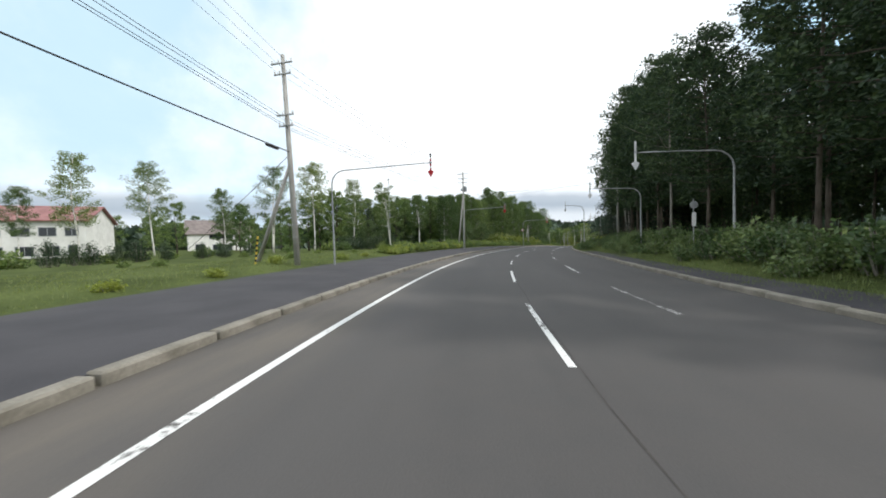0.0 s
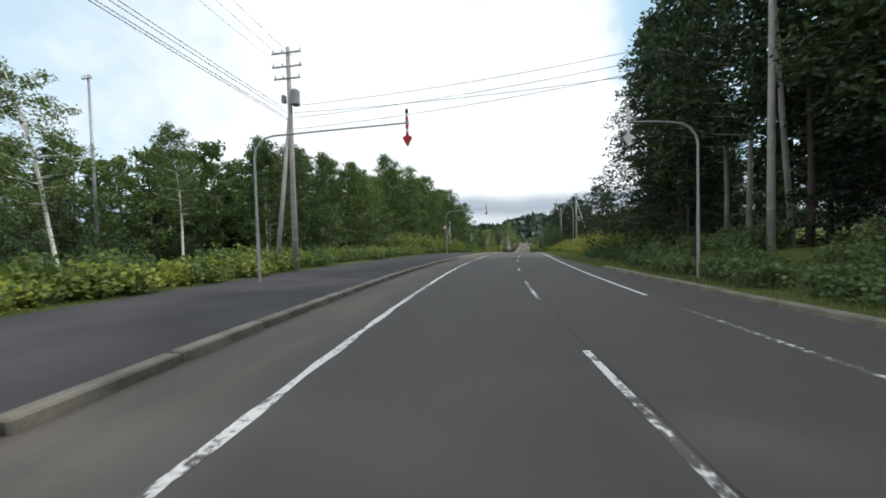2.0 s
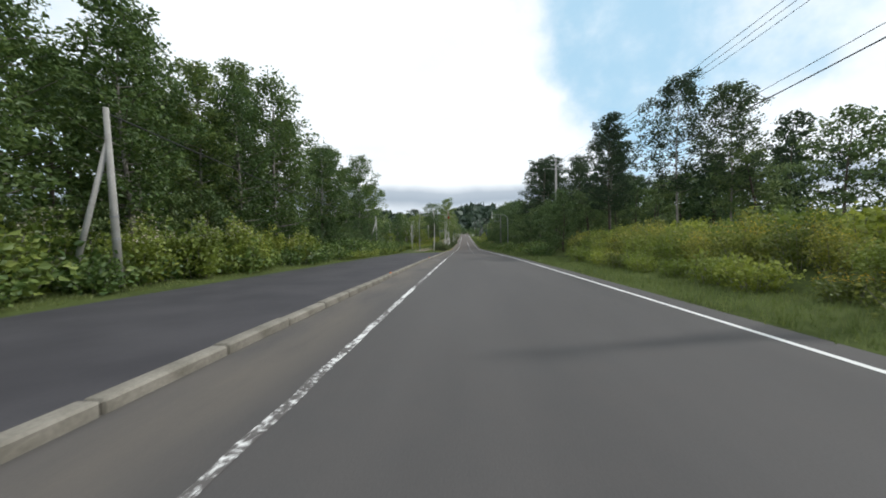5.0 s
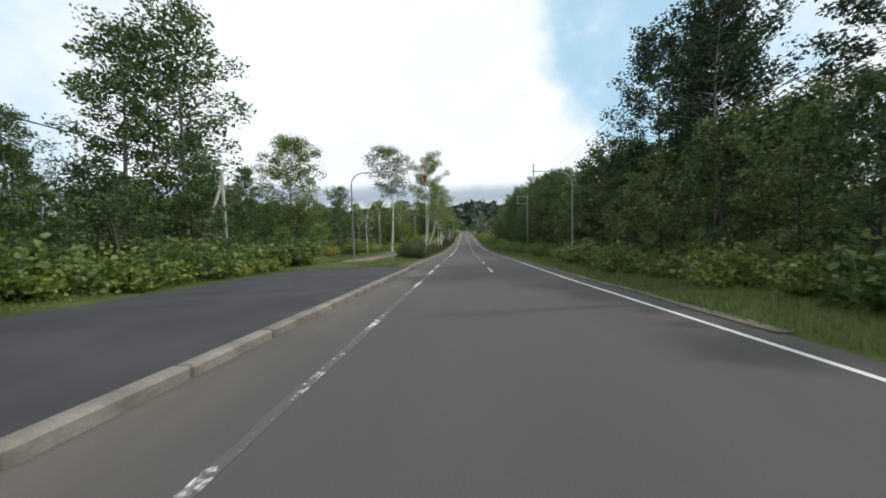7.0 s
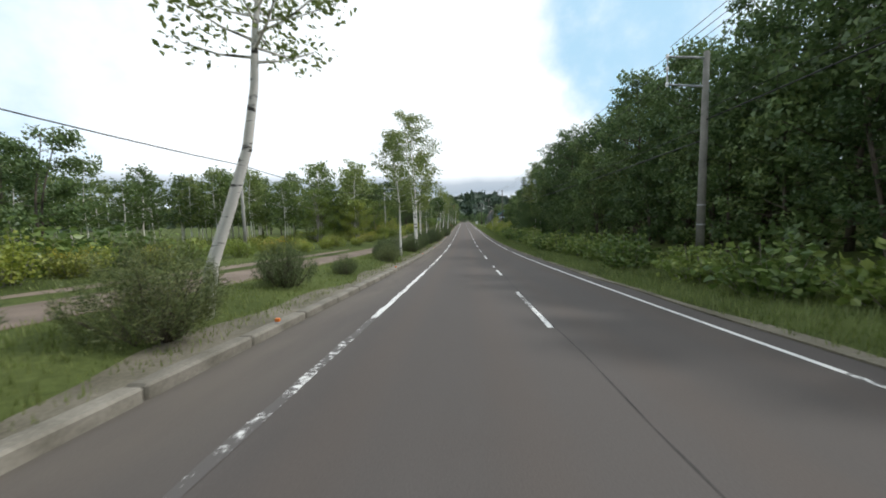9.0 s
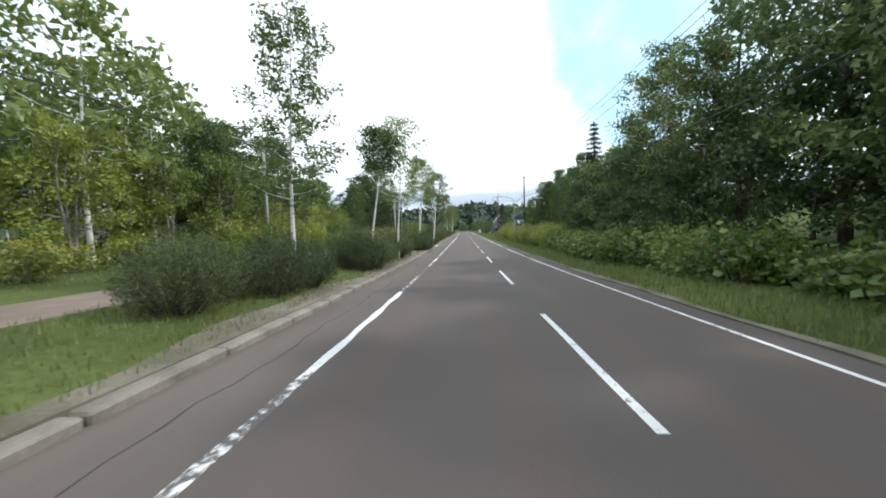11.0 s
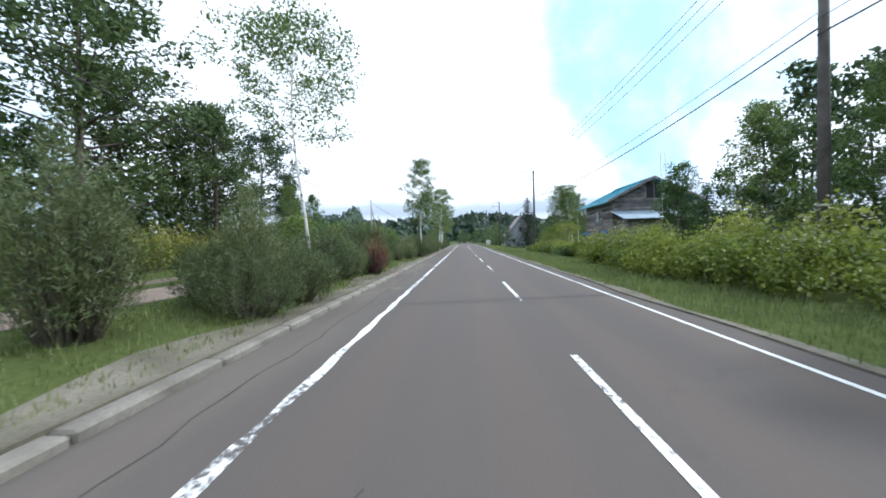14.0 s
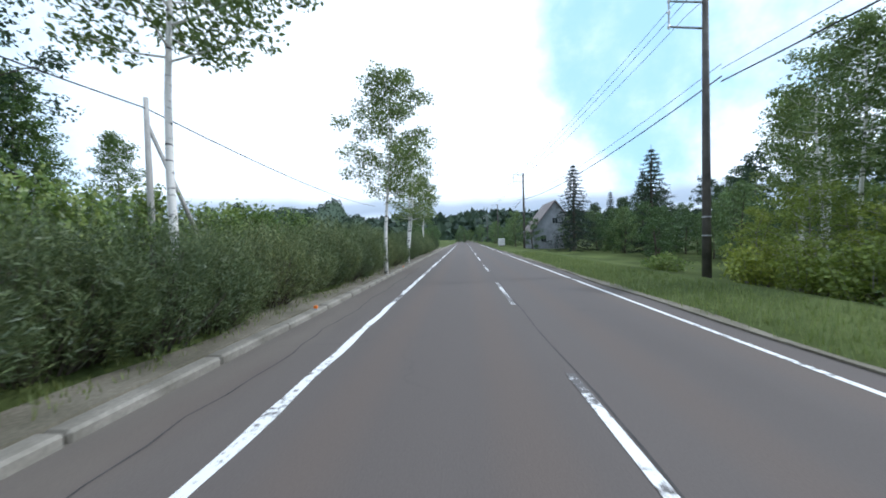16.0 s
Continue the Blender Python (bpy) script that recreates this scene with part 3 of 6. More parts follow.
for s, u, r in ((306.3, -2.95, 0.42), (307.1, -2.3, 0.34), (302.6, -2.7, 0.3), (310.2, -2.9, 0.3), (296.4, -2.6, 0.36), (271.0, -2.9, 0.4), (258.2, -3.0, 0.36)):
    n = 11
    rim = [(r * (1.0 + 0.45 * math.sin(3.7 * i + s)) * math.cos(2 * math.pi * i / n), 0.7 * r * (1.0 + 0.35 * math.cos(2.9 * i + s)) * math.sin(2 * math.pi * i / n)) for i in range(n)]
    v = [(x, y, -0.02) for x, y in rim] + [(0.93 * x, 0.93 * y, 0.006) for x, y in rim]
    f = [tuple(range(n, 2 * n))] + [(i, (i + 1) % n, n + (i + 1) % n, n + i) for i in range(n)]
    patch = part("road_patch", (v, f), DIRT)
    tagged(patch, "pale crumbling repair patch in the gutter", "road patch", "road patches", "structure")
    patch.matrix_basis = on(s, u, 0, 1.0, rise=0.0)
# cracks across the worn surface
for k, (s0, u0, u1) in enumerate(((241.3, -0.4, 0.5), (241.3, 2.0, 3.2), (244.0, 1.9, 3.6), (251.0, 1.7, 4.2), (278.5, -0.4, 2.4), (265.0, -1.9, 0.4), (292.6, 1.1, 3.6))):
    n = 14
    wig = [0.05 * math.sin(7.1 * i + k) + 0.05 * math.sin(2.3 * i + 2 * k) for i in range(n + 1)]
    edge = [[at(s0 + wig[i] + d, u0 + (u1 - u0) * i / n, 0.003) for i in range(n + 1)] for d in (0.0, 0.009 + 0.005 * (k % 2))]
    c = part("road_crack", sheet(edge), TAR)
    tagged(c, "dark crack across the worn asphalt", "road crack", "road cracks", "structure")
for k, (s0, s1, u0) in enumerate(((237.6, 241.2, 0.1), (240.0, 243.5, -1.6), (283.0, 285.5, -0.9), (300.0, 305.0, 0.4))):
    n = 26
    wig = [0.06 * math.sin(0.45 * i + k) + 0.012 * math.sin(2.3 * i + 2 * k) for i in range(n + 1)]
    edge = [[at(s0 + (s1 - s0) * i / n, u0 + wig[i] + d, 0.003) for i in range(n + 1)] for d in (0.0, 0.008 + 0.005 * (k % 3))]
    tagged(part("road_crack", sheet(edge), TAR), "dark wandering crack along the wheel track", "road crack", "road cracks", "structure")
fresh_line = strip("road_marking_left_fresh", [-78 + 1.0 * i for i in range(119)], lambda s: LEFT_LINE(s) - 0.08, lambda s: LEFT_LINE(s) + 0.08, lambda s, u: 0.005, PAINT)
tagged(fresh_line, "solid white edge line beside the pavement", "road marking", kind="structure")
for k, (a, b, paint) in enumerate(((40, 89, PAINT_WORN), (94, 130, PAINT_WORN), (130, 141, PAINT_WORN), (141, 165, PAINT_GHOST), (165, 173, PAINT_CHIPPED), (173, 192, PAINT_FADED), (192, 236, PAINT_WORN), (236, 247, PAINT_FADED), (247, 262, PAINT_CHIPPED), (262, 277, PAINT_FLAKED), (277, 300, PAINT_RUBBED), (300, 318, PAINT_RUBBED), (318, 420, PAINT_WORN))):
    left_line = strip("road_marking_left_%s" % "abcdefghijklmnop"[k], [a + 0.5 * i for i in range(2 * (b - a) + 1)], lambda s: LEFT_LINE(s) - 0.072 - 0.018 * math.sin(s * 7.3) * math.sin(s * 2.9) - 0.012 * math.sin(s * 17.1),
                      lambda s: LEFT_LINE(s) + 0.072 + 0.018 * math.sin(s * 6.1 + 1) * math.sin(s * 3.7) + 0.012 * math.sin(s * 15.3), lambda s, u: 0.005, paint)
    tagged(left_line, "white edge line, rubbed and flaking", "road marking", kind="structure")
for k, (a, b, half_w, paint) in enumerate(((52, 172, 0.06, PAINT), (172, 421, 0.048, PAINT_RUBBED))):
    right_line = strip("road_marking_right_%s" % "ab"[k], [a + 1.0 * i for i in range(b - a + 1)], lambda s: RIGHT_LINE(s) - half_w, lambda s: RIGHT_LINE(s) + half_w, lambda s, u: 0.005, paint)
    tagged(right_line, "thin white edge line on the far side", "road marking", kind="structure")
for k in range(-3, 48):
    s0 = 4.75 + 9.3 * k
    if 99 < s0 < 158:
        continue
    d = strip("centre_dash", [s0 + 0.93 * i for i in range(6)], lambda s: MID_LINE(s) - 0.055, lambda s: MID_LINE(s) + 0.055, lambda s, u: 0.006,
              PAINT_GHOST if k in (5, 6, 9) else PAINT if k % 4 == 1 else PAINT_CHIPPED if k % 2 else PAINT_WORN)
    tagged(d, "white dash of the broken centre line", "road marking", "centre line dashes", "structure")

for k in range(-3, 5):
    s0 = 7.9 + 9.4 * k
    d = strip("side_dash", [s0 + 0.9 * i for i in range(6)], lambda s: RIGHT_LINE(s) - 0.06, lambda s: RIGHT_LINE(s) + 0.06, lambda s, u: 0.006, PAINT_FADED)
    tagged(d, "faded white dash of the broken lane line", "road marking", "side lane dashes", "structure")

# ---- trees ----
rnd = random.Random(5)


def leaves(centres, size, spread=0.45, droop=0.0, slim=0.55, seed=0, plain=False):
    """Folded leaf blades, one at each centre."""
    g = np.random.RandomState(seed)
    c = np.asarray(centres, float)
    n = len(c)
    d = g.normal(size=(n, 3))
    d[:, 2] = d[:, 2] * 0.6 - droop
    d /= np.linalg.norm(d, axis=1)[:, None]
    e = np.cross(d, g.normal(size=(n, 3)))
    e /= np.linalg.norm(e, axis=1)[:, None] + 1e-9
    nrm = np.cross(d, e)
    L = size * (1 + spread * (g.rand(n) * 2 - 1))[:, None]
    mid = c + d * L * 0.45
    a, t = c, c + d * L
    l, r = mid + e * L * slim * 0.5 + nrm * L * 0.12, mid - e * L * slim * 0.5 + nrm * L * 0.12
    if plain:
        v = np.stack([l, t, r], 1).reshape(-1, 3)
        return v.tolist(), [(3 * i, 3 * i + 1, 3 * i + 2) for i in range(n)]
    v = np.stack([a, l, t, r], 1).reshape(-1, 3)
    f = [(4 * i, 4 * i + 1, 4 * i + 2, 4 * i + 3) for i in range(n)]
    return v.tolist(), f


def clump(centre, radius, n, g, flat=0.75):
    p = g.normal(size=(n, 3))
    p /= np.linalg.norm(p, axis=1)[:, None]
    p *= (g.rand(n) ** 0.45)[:, None] * radius
    p[:, 2] *= flat
    return p + np.asarray(centre)


def broad_tree(name, label, height, width, bare, bark, leaf, count, leaf_size, seed, trunk_r=0.16, clumps=34, lean=0.0, stems=1, droop=0.15, tight=1.0, top=1.0, plain=False, bow=0.0):
    """A tapered trunk with limbs, and leaves in uneven clumps round the limbs' ends."""
    g = np.random.RandomState(seed)
    tree = thing(name, label, "tree")
    wood, limbs, ends = [], [], []
    for k in range(stems):
        a0 = g.rand() * 6.28
        lx, ly = lean + (0.12 * math.cos(a0) if stems > 1 else 0), (0.12 * math.sin(a0) if stems > 1 else 0)
        pts = []
        for i in range(9):
            q = i / 8
            pts.append(Vector((lx * height * q + bow * smooth(0.0, 0.5, q) + 0.13 * math.sin(q * 5 + seed) * q * 2, ly * height * q + 0.10 * math.cos(q * 4 + seed) * q * 2, height * 0.93 * q - 0.25 * (i == 0))))
        rr = [max(0.02, trunk_r * (1.25 if i == 0 else 1 - 0.9 * i / 8)) for i in range(9)]
        wood.append(tube(pts, rr, 8))
        for j in range(clumps // stems):
            q = bare + (0.99 - bare) * (j + g.rand()) / (clumps // stems)
            i = min(int(q * 8), 7)
            base = pts[i].lerp(pts[i + 1], q * 8 - i)
            f = (q - bare) / (1 - bare)
            reach = width * 0.5 * (math.sin(math.pi * (0.16 + 0.80 * f ** 0.8)) ** 0.7) * (0.55 + 0.55 * g.rand()) * (top if f > 0.7 else 1)
            a = j * 2.4 + g.rand() * 0.9
            end = base + Vector((math.cos(a) * reach, math.sin(a) * reach, reach * (0.55 - 0.25 * (1 - f)) * (0.6 + 0.6 * g.rand())))
            midp = base.lerp(end, 0.5) + Vector((0, 0, -0.06 * reach))
            r0 = max(0.018, rr[i] * 0.42)
            (limbs if plain else wood).append(tube([base, midp, end], [r0, r0 * 0.6, 0.012], 3 if plain else 5, caps=False))
            ends.append((end, reach, f))
            ends.append((base.lerp(end, 0.6), reach, f))
    part("trunk", join(*wood), bark, tree, soft=True, kind="stuff" if stems > 1 else "")
    if limbs:
        part("limb", join(*limbs), bark, tree, kind="stuff")
    per = count // len(ends)
    pts = np.concatenate([clump(e, tight * (0.28 + 0.20 * width / 4 * (0.6 + 0.8 * g.rand())), int(per * (0.5 + g.rand())), g) for e, r, f in ends])
    part("crown", leaves(pts, leaf_size, seed=seed, droop=droop, plain=plain, slim=0.95 if plain else 0.55), leaf, tree, kind="stuff")
    return tree


def spruce_tree(name, label, height, width, seed, leaf=None, count=7600):
    g = np.random.RandomState(seed)
    tree = thing(name, label, "tree")
    wood = [tube([(0, 0, -0.2), (0.03, 0, height * 0.5), (0, 0.02, height)], [0.02 * height, 0.012 * height, 0.02], 8)]
    pts, dirs = [], []
    levels = int(height * 2.1)
    for i in range(levels):
        q = 0.06 + 0.93 * i / levels
        reach = width * 0.5 * (1 - q) ** 0.85 * (0.85 + 0.3 * g.rand()) + 0.12
        nb = 7 if q < 0.7 else 5
        for j in range(nb):
            a = 6.283 * (j + g.rand() * 0.6) / nb + i
            r = reach * (0.75 + 0.4 * g.rand())
            base = Vector((0, 0, height * q))
            end = base + Vector((math.cos(a) * r, math.sin(a) * r, -0.28 * r))
            wood.append(tube([base, end], [0.03, 0.008], 4, caps=False))
            m = max(4, int(count / levels / nb * (0.4 + 1.2 * (1 - q))))
            t = g.rand(m) ** 0.7
            p = np.outer(1 - t, base) + np.outer(t, end) + g.normal(size=(m, 3)) * np.array([0.10, 0.10, 0.05]) * (0.6 + r * 0.35)
            p[:, 2] += 0.10 * r * t * t
            pts.append(p)
    part("trunk", join(*wood), BARK, tree)
    part("crown", leaves(np.concatenate(pts), 0.20, slim=0.35, droop=0.35, seed=seed), leaf or SPRUCE, tree, kind="stuff")
    return tree


def pine_bush(label, height, width, seed, leaf=None, count=1500):
    """A dwarf pine: many upward shoots, each a brush of needles."""
    g = np.random.RandomState(seed)
    bush = thing("dwarf_pine_bush", label, "bush", "pine bushes along the verge")
    wood, v, f = [], [], []
    shoots = 230
    for i in range(shoots):
        a, q = g.rand() * 6.283, g.rand() ** 0.55
        r = width * 0.5 * q
        h = height * (1 - 0.55 * q ** 2.2) * (0.72 + 0.38 * g.rand())
        foot = Vector((math.cos(a) * r * 0.35, math.sin(a) * r * 0.35, 0.0))
        tip = Vector((math.cos(a) * r, math.sin(a) * r, h))
        if i % 2 == 0:
            wood.append(tube([foot, foot.lerp(tip, 0.75)], [0.016, 0.006], 3, caps=False))
        m = count // shoots
        t = 0.15 + 0.88 * g.rand(m) ** 0.7
        p = np.outer(1 - t, foot + Vector((math.cos(a), math.sin(a), 0)) * r * 0.3) + np.outer(t, tip) + g.normal(size=(m, 3)) * 0.045
        d = (np.array(tip - foot) / (tip - foot).length)[None] * 0.7 + g.normal(size=(m, 3)) * 0.55
        d /= np.linalg.norm(d, axis=1)[:, None]
        e = np.cross(d, g.normal(size=(m, 3)))
        e /= np.linalg.norm(e, axis=1)[:, None]
        L = 0.07 + 0.05 * g.rand(m)[:, None]
        k = len(v)
        blade = np.stack([p - e * 0.0075, p + e * 0.0075, p + d * L * 1.15], 1).reshape(-1, 3)
        v.extend(blade.tolist())
        f.extend((k + 3 * z, k + 3 * z + 1, k + 3 * z + 2) for z in range(m))
    part("stem", join(*wood), BARK, bush, kind="stuff")
    part("needles", (v, f), leaf or NEEDLE, bush, kind="stuff")
    return bush


def shrub(name, label, height, width, seed, leaf, leaf_size, count, flower=None, category="shrub"):
    """Broad-leaved undergrowth: stems that fan out and carry large leaves."""
    g = np.random.RandomState(seed)
    bush = thing(name, label, category)
    wood, cs = [], []
    stems = 26
    for i in range(stems):
        a, q = g.rand() * 6.283, g.rand() ** 0.6
        r = width * 0.5 * q
        h = height * (1 - 0.5 * q ** 2) * (0.65 + 0.5 * g.rand())
        foot, tip = Vector((math.cos(a) * r * 0.5, math.sin(a) * r * 0.5, 0)), Vector((math.cos(a) * r, math.sin(a) * r, h))
        wood.append(tube([foot, tip], [0.014, 0.005], 4, caps=False))
        m = count // stems
        t = 0.12 + 0.9 * g.rand(m) ** 0.8
        cs.append(np.outer(1 - t, foot) + np.outer(t, tip) + g.normal(size=(m, 3)) * np.array([0.16, 0.16, 0.10]) * (0.5 + 0.25 * width))
    part("stem", join(*wood), BARK_PALE, bush, kind="stuff")
    allc = np.concatenate(cs)
    allc[:, 2] = np.maximum(allc[:, 2], 0.03)
    part("foliage", leaves(allc, leaf_size, slim=0.8, droop=0.05, seed=seed), leaf, bush, kind="stuff")
    if flower:
        hi = allc[np.argsort(allc[:, 2])[-count // 5:]] + np.array([0, 0, 0.10])
        part("blossom", leaves(hi[::2], leaf_size * 0.5, slim=0.7, seed=seed + 1), flower, bush, kind="stuff")
    return bush


def scatter(kinds, spots, start=1):
    """Sets a copy of a kind at each spot (s, u, size); the first use of each kind takes the original."""
    first = {}
    for s, u, size, *pick in spots:
        k = pick[0] if pick else rnd.randrange(len(kinds))
        m = on(s, u, rnd.uniform(0, 360), size, 0.05)
        if k in first:
            copy_thing(kinds[k], m)
        else:
            first[k] = m
    for k, ob in enumerate(kinds):
        ob.matrix_basis = first.get(k) or on(-60 - 3 * k, -40, 0, 1)


def band(s0, s1, u0, u1, step, size=(0.8, 1.2), rows=1):
    """Uneven spots over a stretch beside the road."""
    out = []
    for r in range(rows):
        s = s0 + rnd.random() * step
        while s < s1:
            q = (r + rnd.random()) / rows
            out.append((s, u0 + (u1 - u0) * q, rnd.uniform(*size)))
            s += step * rnd.uniform(0.7, 1.3)
    return out

# young birches on the lawn and along the verge
birches = [broad_tree("birch_tree", "slender white-barked birch with a light open crown", 10.0, w, b, BIRCH, LEAF_BIRCH, 7000, 0.13, 30 + i, 0.09, 40, lean, st, 0.35, 1.0)
           for i, (w, b, lean, st) in enumerate([(3.6, 0.30, 0.02, 1), (3.2, 0.36, -0.03, 1), (4.0, 0.42, 0.05, 1), (4.2, 0.34, 0.02, 2), (4.4, 0.56, 0.03, 1)])]
scatter(birches, [(36.2, -60, 1.65, 0), (31.5, -60, 1.05, 1), (45.6, -64, 1.75, 2), (48.4, -51.5, 1.25, 1), (47.3, -39.2, 1.45, 3), (52.3, -36.0, 1.6, 2), (54.5, -29.5, 1.3, 0), (58.4, -24.6, 1.22, 3), (63.0, -21.4, 1.05, 1), (67.6, -18.4, 1.0, 1),
                  (212.0, -5.0, 1.0, 1), (221.0, -5.0, 1.5, 3), (228.0, -5.4, 1.2, 1), (236.0, -5.4, 0.9, 0), (248.0, 12.2, 1.2, 1), (250.7, 12.6, 1.3, 3), (245.0, 12.5, 1.15, 0),
                  (362.0, -4.6, 0.9, 1), (369.0, -5.2, 1.1, 3), (336.5, 14.3, 1.05, 3), (339.5, 16.0, 0.95, 0), (334.0, 13.2, 1.0, 2), (341.5, 18.0, 1.0, 1), (332.5, 14.6, 0.9, 3)])


def verge_birch(label, s, u, height, width, bare, seed, lean=0.0, stems=1, bow=0.0, count=4200, trunk_r=0.10, leaf=None):
    """A single birch at the roadside with its own shape."""
    tree = broad_tree("birch_tree", label, height, width, bare, BIRCH, leaf or LEAF_BIRCH, count, 0.12, seed, trunk_r, 44, lean, stems, 0.35, 1.05, bow=bow)
    tree.matrix_basis = on(s, u, 0, 1.0, 0.05)


verge_birch("white birch with a dark round crown on a bare trunk", 172.6, -6.0, 9.6, 3.9, 0.58, 201, 0.03, count=6500, leaf=LEAF_BROAD)
verge_birch("twin-stemmed white birch with a tall dense crown", 185.3, -4.7, 12.4, 5.0, 0.36, 202, 0.03, 2, count=15000, leaf=LEAF_BROAD)
verge_birch("white birch with a bent trunk leaning over the verge", 191.0, -5.2, 9.2, 4.2, 0.55, 203, 0.09, bow=1.1, count=3600, trunk_r=0.13)
verge_birch("thin half-bare birch with only a few leaves", 190.5, -12.8, 7.6, 3.0, 0.30, 204, 0.0, count=650, trunk_r=0.06)
verge_birch("slender birch with a small round crown on a long bare trunk", 242.9, -4.8, 7.3, 2.3, 0.70, 205, 0.03, bow=0.25, count=5000, trunk_r=0.07, leaf=LEAF_BROAD)
verge_birch("white birch with a wispy weeping crown", 248.4, -4.4, 9.7, 3.9, 0.40, 206, 0.02, count=5200, trunk_r=0.075)
verge_birch("slim white birch with a narrow crown above a bare trunk", 261.6, -4.75, 9.8, 3.4, 0.54, 207, 0.06, count=7500)
verge_birch("white birch with a bushy crown beside the paved drive", 273.6, -4.3, 10.2, 4.2, 0.50, 208, 0.085, count=9500)
verge_birch("crooked birch with a spreading open crown", 296.0, -5.7, 10.3, 5.4, 0.54, 209, -0.02, count=7500, trunk_r=0.07, bow=-0.2, leaf=LEAF_BROAD)
verge_birch("young white birch with a small crown", 319.6, -4.4, 7.0, 2.2, 0.52, 210, 0.03, count=4500, trunk_r=0.09)
verge_birch("tall white birch with a full egg-shaped crown", 327.4, -5.3, 12.0, 4.6, 0.42, 211, 0.0, count=15000, trunk_r=0.085)
verge_birch("white birch with a broad crown above the pine bushes", 338.0, -3.8, 9.9, 4.2, 0.40, 212, 0.03, count=12000)
verge_birch("white birch with two leaning stems", 346.0, -4.0, 8.4, 3.8, 0.36, 213, 0.03, 2, count=8500)
# mixed wood behind the pavement: detailed edge, plainer depth
edge_wood = [broad_tree("broadleaf_tree", "leafy green broadleaf tree at the edge of the wood", 12.0, w, b, BARK_PALE, LEAF_BROAD, 9500, 0.18, 50 + i, 0.13, 60, 0.0, 1, 0.1, 1.15)
             for i, (w, b) in enumerate([(4.6, 0.14), (5.2, 0.10), (3.9, 0.20)])]
spots = band(66, 82, -18, -21, 3.0, (0.9, 1.1)) + band(80, 98, -17.5, -21, 3.0, (0.95, 1.15)) + [(150.5, -17.5, 1.25), (147.5, -18.5, 1.2), (153, -20.5, 1.1), (145, -17, 1.15)] + band(96, 142, -16.5, -19.5, 2.9, (1.12, 1.42)) + [(167.2, -19.0, 1.5), (164.5, -20.5, 1.3), (179, -22, 0.8), (162.0, -25, 0.8), (171, -21, 0.9), (189, -16.0, 0.75)]
spots += [(285, -24, 0.9), (290.2, -20, 0.85), (293.2, -20, 0.93), (344.0, -30, 1.15), (349, -28, 0.9), (289, 14.2, 0.87), (307.8, 14, 0.6), (300.5, 13.8, 0.7), (296.5, 14.8, 0.68), (263.2, 12.2, 0.78), (338, -27, 0.9), (345, -30, 0.8), (262, -24, 0.9), (255, -22, 0.9)]
spots += [(267, 14.6, 0.8), (270, 15.0, 0.74), (273.1, 14.4, 0.86), (276.5, 15.5, 0.88), (279.6, 14.2, 0.93), (283, 16, 0.86), (286.4, 14.5, 0.85), (290, 15.5, 0.75)]
scatter(edge_wood, spots)
deep_wood = [broad_tree("woodland_tree", "green broadleaf tree deep in the wood", 12.0, w, 0.12, BARK, LEAF_BROAD, 2600, 0.36, 60 + i, 0.17, 26, 0.0, 1, 0.1, 1.2, plain=True) for i, w in enumerate([4.8, 5.6])]
spots = band(66, 100, -24, -32, 4.6, (0.85, 1.1), 2) + band(100, 146, -23, -32, 4.6, (1.1, 1.45), 2) + band(146, 172, -26, -34, 5, (0.6, 0.8)) + band(60, 125, -38, -60, 8, (1.0, 1.2)) + band(250, 300, -21, -27, 4.6, (0.65, 1.0))
spots += band(266, 335, -34, -52, 5.5, (0.7, 1.0), 2) + band(20, 70, -150, -190, 9, (0.9, 1.2), 2) + band(60, 100, -38, -50, 4.2, (0.95, 1.15), 2) + band(52, 84, -62, -90, 7, (0.9, 1.1), 2) + band(90, 200, -175, -235, 10, (1.3, 1.7), 2) + band(100, 180, -65, -90, 7, (0.9, 1.2))
scatter(deep_wood, spots)
far_birch = [broad_tree("young_birch", "pale young birch at the far side of the meadow", 9.0, w, 0.28, BIRCH, LEAF_BIRCH, 1500, 0.30, 64 + i, 0.09, 26, 0.0, 1, 0.1, 1.1, plain=True) for i, w in enumerate([3.6, 4.4])]
scatter(far_birch, band(190, 262, -44, -58, 3.6, (1.0, 1.35), 3) + band(146, 190, -36, -50, 5, (0.8, 1.1)) + [(240 + 3.2 * (k % 5) + rnd.random(), -17 - 1.15 * k, rnd.uniform(1.1, 1.5)) for k in range(26)])
# tall dark forest
forest = [broad_tree("forest_tree", "tall dark forest tree with a bare lower trunk", 17.0, w, b, BARK_PALE if i == 1 else BARK, LEAF_DARK, 9500, 0.23, 70 + i, 0.12, 64, 0.0, 1, 0.1, 1.1)
          for i, (w, b) in enumerate([(6.4, 0.24), (7.2, 0.30), (6.0, 0.20)])]
spots = band(4, 38, 13.4, 16.2, 3.4, (0.86, 0.98)) + band(38, 50, 13.4, 16.2, 3.4, (0.98, 1.1)) + band(50, 76, 13.4, 16.2, 3.4, (1.12, 1.28)) + [(105, 31, 1.4), (109, 34, 1.2)]
spots += [(90.5, 23.5, 0.8), (95, 27, 0.7), (166, 14.5, 0.8), (152, 20, .75), (157, 17, .75), (163.8, 13.4, 0.9), (160, 18, 0.85), (171, 14, 0.95), (168, 16, 0.95), (141.2, 15, 0.82), (138, 20, 0.95), (146, 17, 0.82), (134, 22, 0.8), (111, 24.5, 0.6)]
scatter(forest, spots)
